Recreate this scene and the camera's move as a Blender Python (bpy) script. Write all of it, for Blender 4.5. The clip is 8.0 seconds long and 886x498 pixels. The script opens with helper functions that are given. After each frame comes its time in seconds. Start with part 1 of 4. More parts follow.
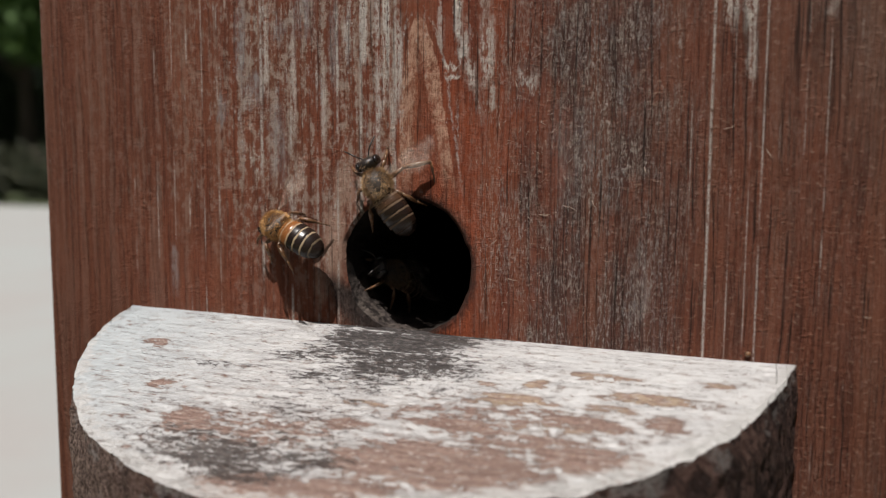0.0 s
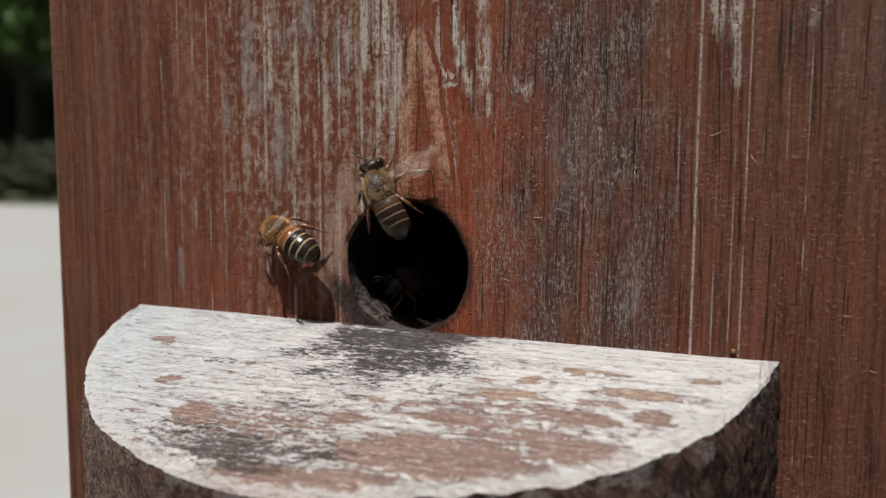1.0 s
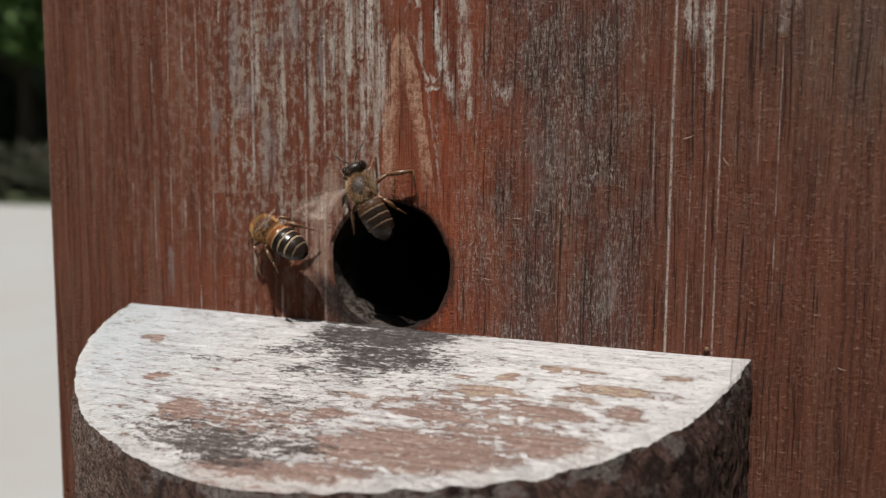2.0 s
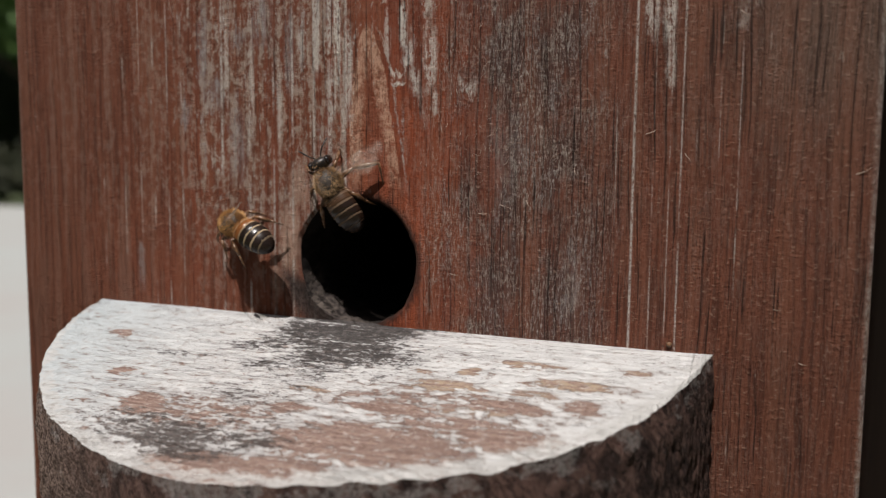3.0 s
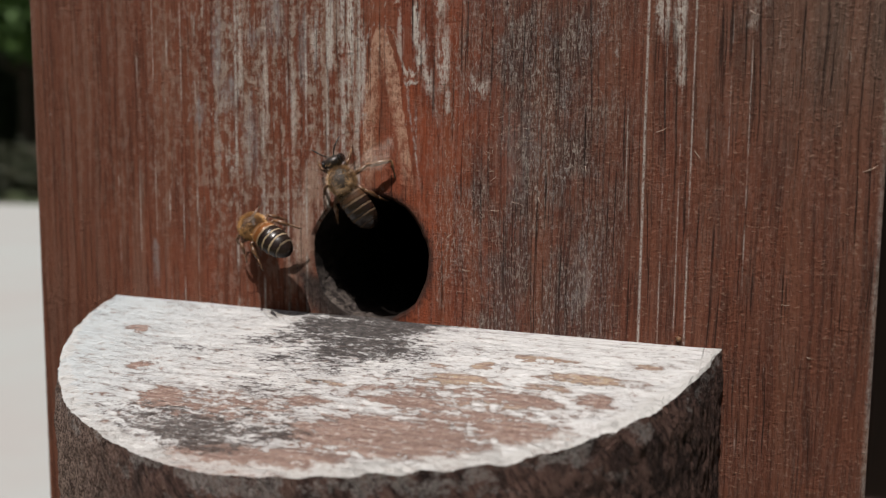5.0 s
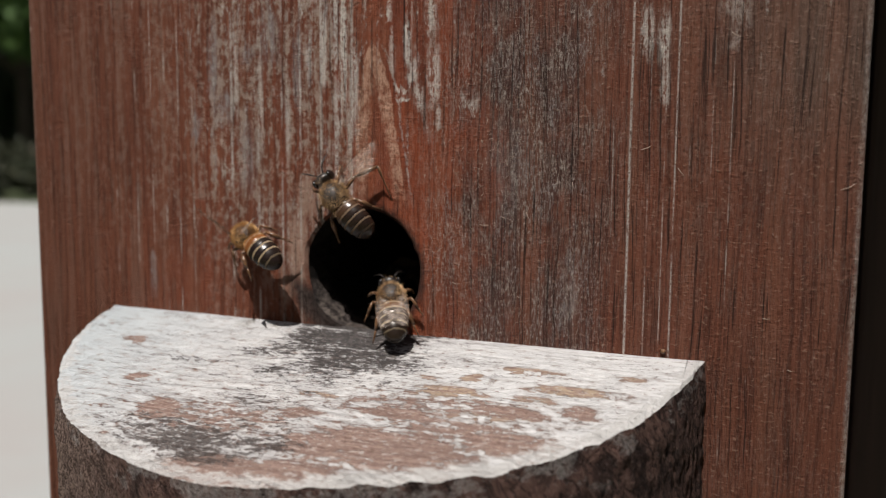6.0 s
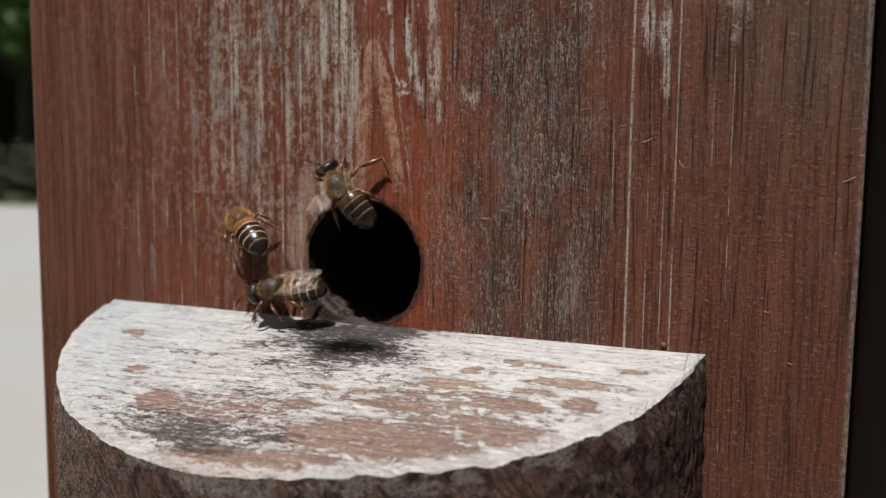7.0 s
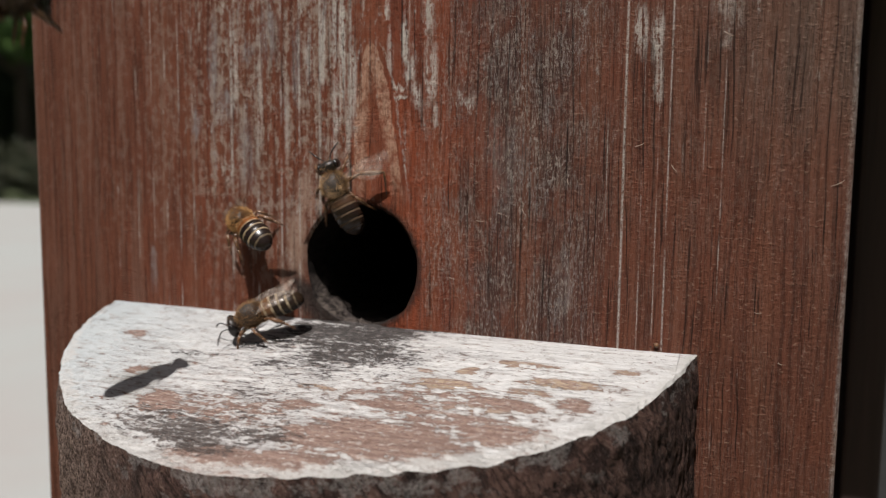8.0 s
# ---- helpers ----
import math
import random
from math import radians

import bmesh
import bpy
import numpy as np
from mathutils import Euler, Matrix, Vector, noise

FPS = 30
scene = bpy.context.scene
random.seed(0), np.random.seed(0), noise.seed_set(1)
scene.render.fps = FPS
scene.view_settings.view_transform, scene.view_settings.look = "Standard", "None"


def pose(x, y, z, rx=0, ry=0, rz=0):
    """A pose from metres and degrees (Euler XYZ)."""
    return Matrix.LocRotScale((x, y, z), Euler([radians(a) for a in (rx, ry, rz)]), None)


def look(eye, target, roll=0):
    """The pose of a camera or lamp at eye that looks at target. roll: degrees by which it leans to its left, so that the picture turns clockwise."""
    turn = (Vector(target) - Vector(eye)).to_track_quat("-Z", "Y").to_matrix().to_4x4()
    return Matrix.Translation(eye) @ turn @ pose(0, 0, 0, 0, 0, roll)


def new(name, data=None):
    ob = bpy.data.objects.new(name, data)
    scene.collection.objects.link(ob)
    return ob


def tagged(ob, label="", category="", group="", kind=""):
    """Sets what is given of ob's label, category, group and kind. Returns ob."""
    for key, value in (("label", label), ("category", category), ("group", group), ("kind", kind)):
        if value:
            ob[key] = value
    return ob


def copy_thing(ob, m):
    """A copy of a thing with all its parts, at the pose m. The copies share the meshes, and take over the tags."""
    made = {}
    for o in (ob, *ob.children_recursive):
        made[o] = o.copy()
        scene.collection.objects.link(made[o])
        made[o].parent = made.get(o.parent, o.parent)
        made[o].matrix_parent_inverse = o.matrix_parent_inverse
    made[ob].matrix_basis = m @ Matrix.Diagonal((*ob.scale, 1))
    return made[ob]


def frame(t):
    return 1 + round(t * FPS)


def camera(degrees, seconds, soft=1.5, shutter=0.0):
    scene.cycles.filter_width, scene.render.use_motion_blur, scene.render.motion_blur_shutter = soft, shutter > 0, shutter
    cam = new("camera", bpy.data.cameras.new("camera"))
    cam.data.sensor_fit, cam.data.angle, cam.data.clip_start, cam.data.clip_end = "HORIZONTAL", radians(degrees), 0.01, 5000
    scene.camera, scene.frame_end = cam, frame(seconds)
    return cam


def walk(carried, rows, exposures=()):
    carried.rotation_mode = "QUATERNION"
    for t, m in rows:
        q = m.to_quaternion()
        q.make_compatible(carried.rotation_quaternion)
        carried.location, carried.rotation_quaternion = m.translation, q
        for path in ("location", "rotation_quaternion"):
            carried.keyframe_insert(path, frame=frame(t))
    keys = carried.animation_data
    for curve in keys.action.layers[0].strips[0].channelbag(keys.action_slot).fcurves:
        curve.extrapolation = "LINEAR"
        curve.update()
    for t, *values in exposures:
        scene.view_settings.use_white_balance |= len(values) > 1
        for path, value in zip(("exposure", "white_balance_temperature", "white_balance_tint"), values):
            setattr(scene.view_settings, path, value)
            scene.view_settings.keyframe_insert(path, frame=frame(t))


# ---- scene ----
MM = 0.001
cam = camera(55.0, 8.0, soft=1.2, shutter=0.35)
# seconds, eye x, y, z, yaw, pitch, lean
ROWS = [
    (0.0, 0.04627, -0.10036, 0.82276, 20.464, -6.128, 0.340),
    (0.5, 0.04759, -0.10131, 0.82358, 20.453, -6.082, 0.368),
    (1.0, 0.04777, -0.10402, 0.82344, 20.390, -6.184, 0.364),
    (1.5, 0.04857, -0.10570, 0.82355, 20.436, -6.189, 0.392),
    (1.7, 0.04954, -0.10561, 0.82363, 20.429, -6.185, 0.399),
    (2.8, 0.05444, -0.10500, 0.82304, 20.581, -5.882, 0.526),
    (3.0, 0.05540, -0.10396, 0.82279, 20.553, -5.985, 0.536),
    (3.5, 0.05669, -0.10560, 0.82409, 20.441, -6.064, 0.496),
    (4.0, 0.05512, -0.10654, 0.82367, 20.483, -6.184, 0.460),
    (4.2, 0.05500, -0.10662, 0.82375, 20.452, -6.076, 0.511),
    (5.3, 0.05415, -0.10553, 0.82254, 20.487, -6.147, 0.553),
    (5.5, 0.05617, -0.10488, 0.82276, 20.577, -6.036, 0.606),
    (6.0, 0.05613, -0.10809, 0.82512, 20.384, -6.259, 0.509),
    (6.5, 0.05591, -0.10897, 0.82558, 20.463, -6.071, 0.582),
    (7.0, 0.05600, -0.10808, 0.82360, 20.331, -5.967, 0.664),
    (7.5, 0.05653, -0.10747, 0.82386, 20.431, -6.124, 0.619),
    (8.0, 0.05694, -0.10955, 0.82450, 20.291, -6.168, 0.636),
]


def eye_pose(x, y, z, yaw, pitch, lean):
    return pose(x, y, z, 0, 0, yaw) @ pose(0, 0, 0, 90 + pitch) @ pose(0, 0, 0, 0, 0, lean)


walk(cam, [(t, eye_pose(*r)) for t, *r in ROWS])
cam.data.dof.use_dof = True
cam.data.dof.focus_distance = 0.107
cam.data.dof.aperture_fstop = 21.0

# ---- light ----
SUN_WAY = Vector((0.0, 0.49, -1.0)).normalized()
sun_data = bpy.data.lights.new("sun", "SUN")
sun_data.energy, sun_data.angle, sun_data.color = 5.0, radians(0.6), (1.0, 0.95, 0.91)
sun = new("sun", sun_data)
sun.matrix_world = look((0, -1, 3), Vector((0, -1, 3)) + SUN_WAY)
world = bpy.data.worlds.new("sky")
scene.world = world
world.use_nodes = True
wn = world.node_tree.nodes
wn.clear()
sky = wn.new("ShaderNodeTexSky")
sky.sky_type, sky.sun_disc = "NISHITA", False
sky.dust_density, sky.ozone_density = 5.0, 0.5
sky.sun_elevation, sky.sun_rotation = math.asin(-SUN_WAY.z), radians(180)
bg = wn.new("ShaderNodeBackground")
bg.inputs["Strength"].default_value = 0.02
wo = wn.new("ShaderNodeOutputWorld")
world.node_tree.links.new(sky.outputs[0], bg.inputs[0])
world.node_tree.links.new(bg.outputs[0], wo.inputs[0])
scene.view_settings.exposure = 0.37


# ---- materials ----
class Graph:
    """A small builder for one node material."""

    def __init__(self, name):
        self.material = bpy.data.materials.new(name)
        self.material.use_nodes = True
        self.tree = self.material.node_tree
        self.tree.nodes.clear()
        self.out = self.node("ShaderNodeOutputMaterial")
        self.shader = self.node("ShaderNodeBsdfPrincipled")
        self.link(self.shader.outputs[0], self.out.inputs[0])

    def node(self, kind):
        return self.tree.nodes.new(kind)

    def link(self, a, b):
        self.tree.links.new(a, b)

    def feed(self, value, socket):
        if hasattr(value, "is_output"):
            self.link(value, socket)
        else:
            socket.default_value = value

    def place(self, factor=1000.0):
        n = self.node("ShaderNodeTexCoord")
        return self.scaled(n.outputs["Object"], (factor, factor, factor))

    def scaled(self, vec, by, shift=(0, 0, 0)):
        n = self.node("ShaderNodeMapping")
        self.link(vec, n.inputs[0])
        n.inputs["Scale"].default_value = by
        n.inputs["Location"].default_value = shift
        return n.outputs[0]

    def axes(self, vec):
        n = self.node("ShaderNodeSeparateXYZ")
        self.link(vec, n.inputs[0])
        return n.outputs

    def noise(self, vec, scale=1.0, detail=4.0, rough=0.55, bend=0.0):
        n = self.node("ShaderNodeTexNoise")
        self.link(vec, n.inputs["Vector"])
        for key, value in (("Scale", scale), ("Detail", detail), ("Roughness", rough), ("Distortion", bend)):
            n.inputs[key].default_value = value
        return n.outputs["Fac"]

    def math(self, op, a, b=0.0, c=0.0):
        n = self.node("ShaderNodeMath")
        n.operation = op
        for value, socket in zip((a, b, c), n.inputs):
            self.feed(value, socket)
        return n.outputs[0]

    def span(self, value, a, b, lo=0.0, hi=1.0, smooth=True):
        n = self.node("ShaderNodeMapRange")
        n.interpolation_type = "SMOOTHSTEP" if smooth else "LINEAR"
        self.feed(value, n.inputs[0])
        for i, v in enumerate((a, b, lo, hi)):
            self.feed(v, n.inputs[i + 1])
        return n.outputs[0]

    def curve(self, value, stops):
        """Piecewise values over stops of (place, grey or colour) in 0 to 1."""
        n = self.node("ShaderNodeValToRGB")
        self.feed(value, n.inputs[0])
        e = n.color_ramp.elements
        while len(e) < len(stops):
            e.new(0.5)
        for el, (at, c) in zip(e, stops):
            el.position = at
            el.color = (*c, 1) if isinstance(c, tuple) else (c, c, c, 1)
        return n.outputs[0]

    def mix(self, f, a, b, how="MIX"):
        n = self.node("ShaderNodeMix")
        n.data_type, n.blend_type = "RGBA", how
        self.feed(f, n.inputs[0])
        for value, i in ((a, 6), (b, 7)):
            self.feed((*value, 1) if isinstance(value, tuple) else value, n.inputs[i])
        return n.outputs[2]

    def patches(self, vec, spots, axis="z", inner=0.45, outer=1.3):
        """The strongest of several soft ellipses: rows of (x, y or z, half width, half height, strength)."""
        best = 0.0
        for cx, cv, rx, rv, strength in spots:
            by = (1 / rx, 1 / rv, 0) if axis == "y" else (1 / rx, 0, 1 / rv)
            shift = (-cx / rx, -cv / rv, 0) if axis == "y" else (-cx / rx, 0, -cv / rv)
            n = self.node("ShaderNodeVectorMath")
            n.operation = "LENGTH"
            self.link(self.scaled(vec, by, shift), n.inputs[0])
            spot = self.span(n.outputs["Value"], inner, outer, strength, 0.0)
            best = spot if best == 0.0 else self.math("MAXIMUM", best, spot)
        return best

    def warped(self, vec, dx, dy, dz):
        """The place moved by values along each axis."""
        n = self.node("ShaderNodeCombineXYZ")
        for value, socket in zip((dx, dy, dz), n.inputs):
            self.feed(value, socket)
        a = self.node("ShaderNodeVectorMath")
        self.link(vec, a.inputs[0])
        self.link(n.outputs[0], a.inputs[1])
        return a.outputs[0]

    def off(self, value, amount):
        """A noise value as a shift of that many units to either side."""
        return self.math("MULTIPLY", self.math("SUBTRACT", value, 0.5), amount)

    def bump(self, height, depth, strength=1.0, normal=None):
        n = self.node("ShaderNodeBump")
        n.inputs["Strength"].default_value = strength
        n.inputs["Distance"].default_value = depth
        self.link(height, n.inputs["Height"])
        if normal is not None:
            self.link(normal, n.inputs["Normal"])
        return n.outputs[0]

    def done(self, colour=None, rough=None, normal=None, **more):
        s = self.shader.inputs
        if colour is not None:
            # every base colour is scaled down so bounced light stays weak and shadows deep
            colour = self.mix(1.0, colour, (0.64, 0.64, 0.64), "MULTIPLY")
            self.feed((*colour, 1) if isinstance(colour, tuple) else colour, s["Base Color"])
        if rough is not None:
            self.feed(rough, s["Roughness"])
        if normal is not None:
            self.link(normal, s["Normal"])
        for key, value in more.items():
            self.feed(value, s[key.replace("_", " ")])
        return self.material


def worn_board():
    """Red-brown paint on vertical grain, worn to pale grey wood in streaks."""
    g = Graph("worn_red_paint_on_wood")
    p = g.place()
    x, _, z = g.axes(p)
    sway = g.math("MULTIPLY", g.math("SUBTRACT", g.noise(g.scaled(p, (0.1, 0.1, 0.03)), 1, 2), 0.5), 2.0)
    xs = g.math("ADD", x, sway)
    wood = g.node("ShaderNodeCombineXYZ")
    g.link(xs, wood.inputs[0])
    g.link(z, wood.inputs[2])
    v = wood.outputs[0]
    fibre = g.noise(g.scaled(v, (1.75, 1, 0.07)), 1, 5, 0.62)
    streak = g.noise(g.scaled(v, (1.3, 1, 0.05)), 1, 4, 0.6)
    band = g.noise(g.scaled(v, (0.30, 1, 0.015)), 1, 3, 0.5)
    flake = g.noise(g.scaled(v, (1.9, 1, 0.80)), 1, 7, 0.80)
    crumb = g.noise(g.scaled(p, (2.2, 1, 1.5), (2, 0, 5)), 1, 6, 0.75)
    cloud = g.noise(g.scaled(v, (0.12, 1, 0.06)), 1, 3, 0.5)
    tick = g.noise(g.scaled(p, (0.75, 1, 2.1), (8, 0, 1)), 1, 4, 0.65)
    u = g.span(x, -60, 70, 0, 1, False)
    at = lambda mm: (mm + 60) / 130
    wear = g.curve(u, [(at(-57), 0.28), (at(-40), 0.32), (at(-27), 0.40), (at(-21), 0.60), (at(-10), 0.58), (at(-1), 0.66), (at(4), 0.46), (at(8), 0.34),
                       (at(12), 0.52), (at(15), 0.44), (at(22), 0.40), (at(33), 0.46), (at(38), 0.34), (at(46), 0.38), (at(52), 0.28), (at(67), 0.30)])
    nicks = g.curve(u, [(at(-57), 0.30), (at(-28), 0.40), (at(-21), 0.58), (at(0), 0.62), (at(8), 0.50), (at(14), 0.66), (at(24), 0.72), (at(36), 0.68), (at(42), 0.56), (at(50), 0.40), (at(67), 0.36)])
    wear = g.math("SUBTRACT", wear, g.math("ADD", g.span(z, 797, 822, 0.13, 0.0), g.span(z, 802, 810, 0.16, 0.0)))
    wear = g.math("ADD", wear, g.math("MULTIPLY", g.span(z, 826, 846, 0.0, 0.10), 1.0))
    patch = g.noise(g.scaled(v, (0.42, 1, 0.20), (3, 0, 7)), 1, 4, 0.6)
    score = g.math("ADD", g.math("MULTIPLY", flake, 0.60), g.math("ADD", g.math("MULTIPLY", streak, 0.40), g.math("MULTIPLY", patch, 0.45)))
    score = g.math("ADD", score, g.math("MULTIPLY", band, 0.15))
    edge = g.math("SUBTRACT", 1.020, g.math("MULTIPLY", wear, 0.31))
    bare = g.span(score, edge, g.math("ADD", edge, 0.10))
    scurf = g.noise(g.scaled(v, (3.0, 1, 1.1), (5, 0, 2)), 1, 6, 0.8)
    scurf_edge = g.math("SUBTRACT", 1.085, g.math("MULTIPLY", nicks, 0.36))
    scurf = g.math("ADD", g.math("MULTIPLY", scurf, 0.7), g.math("ADD", g.math("MULTIPLY", patch, 0.35), g.math("MULTIPLY", streak, 0.45)))
    bare = g.math("MAXIMUM", bare, g.math("MULTIPLY", g.span(scurf, scurf_edge, g.math("ADD", scurf_edge, 0.09)), 0.85))
    # single pale lines where the paint has split along the grain
    lines = 0.0
    for at_mm, wide, loss in ((40.7, 0.15, 0.26), (38.6, 0.06, 0.50), (43.0, 0.08, 0.42), (44.9, 0.07, 0.42), (46.2, 0.10, 0.36), (47.9, 0.06, 0.52), (50.4, 0.06, 0.54), (52.6, 0.07, 0.52), (55.5, 0.06, 0.54),
                              (-29.5, 0.14, 0.50), (-35, 0.1, 0.52), (-39, 0.1, 0.5), (-32, 0.08, 0.5), (-6, 0.16, 0.42), (-2.6, 0.20, 0.36), (-0.2, 0.28, 0.32), (2.2, 0.18, 0.38), (-9, 0.16, 0.42), (-13, 0.18, 0.44), (-17.5, 0.2, 0.44), (-24.5, 0.10, 0.46), (-27, 0.09, 0.48), (11.2, 0.1, 0.48)):
        off = g.math("ABSOLUTE", g.math("SUBTRACT", x, at_mm))
        off = g.math("ADD", off, g.math("MULTIPLY", g.math("SUBTRACT", crumb, 0.5), 0.9))
        line = g.math("MULTIPLY", g.span(off, wide * 0.5, wide * 1.6, 1, 0), g.span(g.noise(g.scaled(p, (0.02, 0, 0.10), (at_mm, 0, 0)), 1, 4), loss, loss + 0.14))
        lines = g.math("MAXIMUM", lines, line)
    # pointed flame figure of the grain over the hole
    drop = g.math("MAXIMUM", g.math("SUBTRACT", 840.2, z), 0.0)
    fx = g.math("SUBTRACT", g.math("ADD", x, g.off(patch, 1.2)), g.math("ADD", 5.4, g.math("MULTIPLY", drop, 0.05)))
    arch = g.math("SUBTRACT", g.math("ABSOLUTE", fx), g.math("MULTIPLY", g.math("SQRT", drop), 0.83))
    arch = g.math("ADD", arch, g.off(flake, 0.9))
    low = g.math("MULTIPLY", g.span(z, 816, 824), g.span(z, 840.4, 839.6))
    tan_band = g.math("MULTIPLY", g.math("MULTIPLY", g.span(g.math("ADD", arch, g.off(flake, 3.0)), -2.2, -0.9), g.span(arch, 0.05, 0.25, 1, 0)), low)
    flame = g.math("MULTIPLY", g.math("MULTIPLY", g.span(g.math("ABSOLUTE", g.math("SUBTRACT", arch, 1.0)), 0.05, 0.28, 1, 0), g.span(crumb, 0.42, 0.52)), low)
    hairs = g.noise(g.scaled(v, (1.7, 1, 0.28), (4, 0, 8)), 1, 3, 0.6, 0.5)
    hairs = g.span(g.math("ABSOLUTE", g.math("SUBTRACT", hairs, 0.5)), 0.008, 0.040, 1, 0)
    more = g.noise(g.scaled(v, (2.1, 1, 0.24), (14, 0, 3)), 1, 3, 0.6, 0.4)
    hairs = g.math("MAXIMUM", hairs, g.span(g.math("ABSOLUTE", g.math("SUBTRACT", more, 0.47)), 0.006, 0.030, 0.8, 0))
    zone = g.math("MULTIPLY", g.span(g.math("ADD", xs, g.math("MULTIPLY", g.math("SUBTRACT", patch, 0.5), 16.0)), 15.0, 23.0), g.span(x, 32, 42, 1, 0.15))
    among = g.noise(g.scaled(p, (0.16, 1, 0.10), (2, 0, 6)), 1, 4, 0.6)
    scored = g.math("MAXIMUM", zone, g.math("MULTIPLY", g.span(x, 12, 15, 0.0, 0.8), g.span(x, 20, 25, 1, 0)))
    hairs = g.math("MULTIPLY", hairs, g.math("MULTIPLY", g.span(among, 0.40, 0.56, 0.2, 1.0), scored))
    hairs = g.math("MULTIPLY", hairs, g.span(crumb, 0.36, 0.52, 0.3, 1.0))
    nick = g.noise(g.scaled(p, (1.2, 1, 2.3), (6, 0, 3)), 1, 3, 0.6)
    nick = g.math("MULTIPLY", g.span(nick, 0.58, 0.67), g.span(x, 6, 22, 0.12, 1.0))
    bare = g.math("MAXIMUM", bare, g.math("MAXIMUM", g.math("MULTIPLY", hairs, 0.75), g.math("MULTIPLY", flame, 0.8)))
    rim = g.math("MAXIMUM", g.span(x, 66.3, 66.9), g.span(x, -55.4, -55.9))
    bare = g.math("MAXIMUM", bare, g.math("MULTIPLY", rim, g.span(fibre, 0.3, 0.55, 0.1, 0.6)))
    bare = g.math("MULTIPLY", bare, g.span(crumb, 0.34, 0.50, 0.25, 1.0))
    red = g.mix(g.span(cloud, 0.35, 0.65), (0.53, 0.127, 0.052), (0.37, 0.096, 0.047))
    dull = g.curve(u, [(at(-57), 1.0), (at(-40), 0.85), (at(-24), 0.62), (at(-14), 0.72), (at(-4), 0.55), (at(3), 0.15), (at(10), 0.0), (at(18), 0.12), (at(26), 0.65), (at(40), 0.75), (at(50), 0.85), (at(67), 0.95)])
    paint = g.mix(dull, red, (0.270, 0.098, 0.056))
    paint = g.mix(g.math("MULTIPLY", zone, g.span(among, 0.38, 0.56, 0.25, 0.80)), paint, (0.140, 0.084, 0.074))
    paint = g.mix(g.math("MULTIPLY", g.span(x, 44, 62), g.span(z, 818, 838, 0, 0.5)), paint, (0.25, 0.20, 0.155))
    paint = g.mix(g.span(fibre, 0.46, 0.60, 0, 0.6), paint, g.mix(0.65, paint, (0.035, 0.016, 0.012)))
    paint = g.mix(g.span(band, 0.48, 0.66, 0, 0.45), paint, g.mix(dull, (0.50, 0.165, 0.08), (0.35, 0.15, 0.092)))
    # relief shading put into the paint colour: pale ridges, dark hollows
    paint = g.mix(g.span(tick, 0.60, 0.68, 0, 0.35), paint, (0.33, 0.155, 0.10))
    paint = g.mix(g.span(tick, 0.38, 0.30, 0, 0.5), paint, (0.05, 0.026, 0.02))
    # grooves along the grain, their shade painted dark
    combs = g.math("SINE", g.math("ADD", g.math("MULTIPLY", xs, 7.2), g.math("MULTIPLY", band, 16.0)))
    combs = g.math("MULTIPLY", g.span(combs, 0.55, 0.98), g.math("MULTIPLY", g.math("ADD", g.math("MULTIPLY", zone, 0.45), 0.15), g.span(streak, 0.40, 0.56, 0.2, 1.0)))
    paint = g.mix(combs, paint, (0.045, 0.022, 0.017))
    paint = g.mix(g.span(crumb, 0.44, 0.34, 0, 0.5), paint, (0.06, 0.027, 0.02))
    paint = g.mix(g.span(crumb, 0.56, 0.68, 0, 0.4), paint, g.mix(0.6, paint, (0.55, 0.27, 0.17)))
    # thin paint, rubbed to a grey-brown haze in soft columns and mottles
    column = g.noise(g.scaled(v, (0.85, 1, 0.022), (2, 0, 4)), 1, 3, 0.55)
    mottle = g.noise(g.scaled(v, (0.85, 1, 0.55), (6, 0, 1)), 1, 7, 0.74)
    rubbed = g.curve(u, [(at(-57), 0.10), (at(-44), 0.16), (at(-31), 0.34), (at(-24), 0.45), (at(-21), 0.90), (at(-8), 0.90), (at(2), 0.95), (at(3.5), 0.12), (at(9), 0.08), (at(12), 0.30),
                         (at(16), 0.12), (at(22), 0.15), (at(33), 0.17), (at(38), 0.06), (at(46), 0.12), (at(67), 0.05)])
    hazed = g.math("ADD", g.math("MULTIPLY", column, 0.42), g.math("MULTIPLY", mottle, 0.58))
    hazed = g.math("MULTIPLY", g.span(hazed, 0.468, 0.555), g.math("MULTIPLY", rubbed, g.span(z, 804, 822, 0.30, 1.0)))
    paint = g.mix(g.math("MULTIPLY", hazed, 0.66), paint, g.mix(g.span(mottle, 0.44, 0.58), (0.42, 0.235, 0.16), (0.80, 0.66, 0.55)))
    paint = g.mix(g.math("MULTIPLY", g.span(column, 0.50, 0.60), g.span(x, -20, -26, 0.0, 0.26)), paint, (0.44, 0.25, 0.18))
    # larger patches worn to bare pale wood
    moved = g.warped(p, g.off(flake, 1.8), 0.0, g.off(patch, 14.0))
    ragged = g.span(g.math("ADD", g.math("MULTIPLY", flake, 0.6), g.math("MULTIPLY", streak, 0.4)), 0.43, 0.58, 0.15, 1.0)
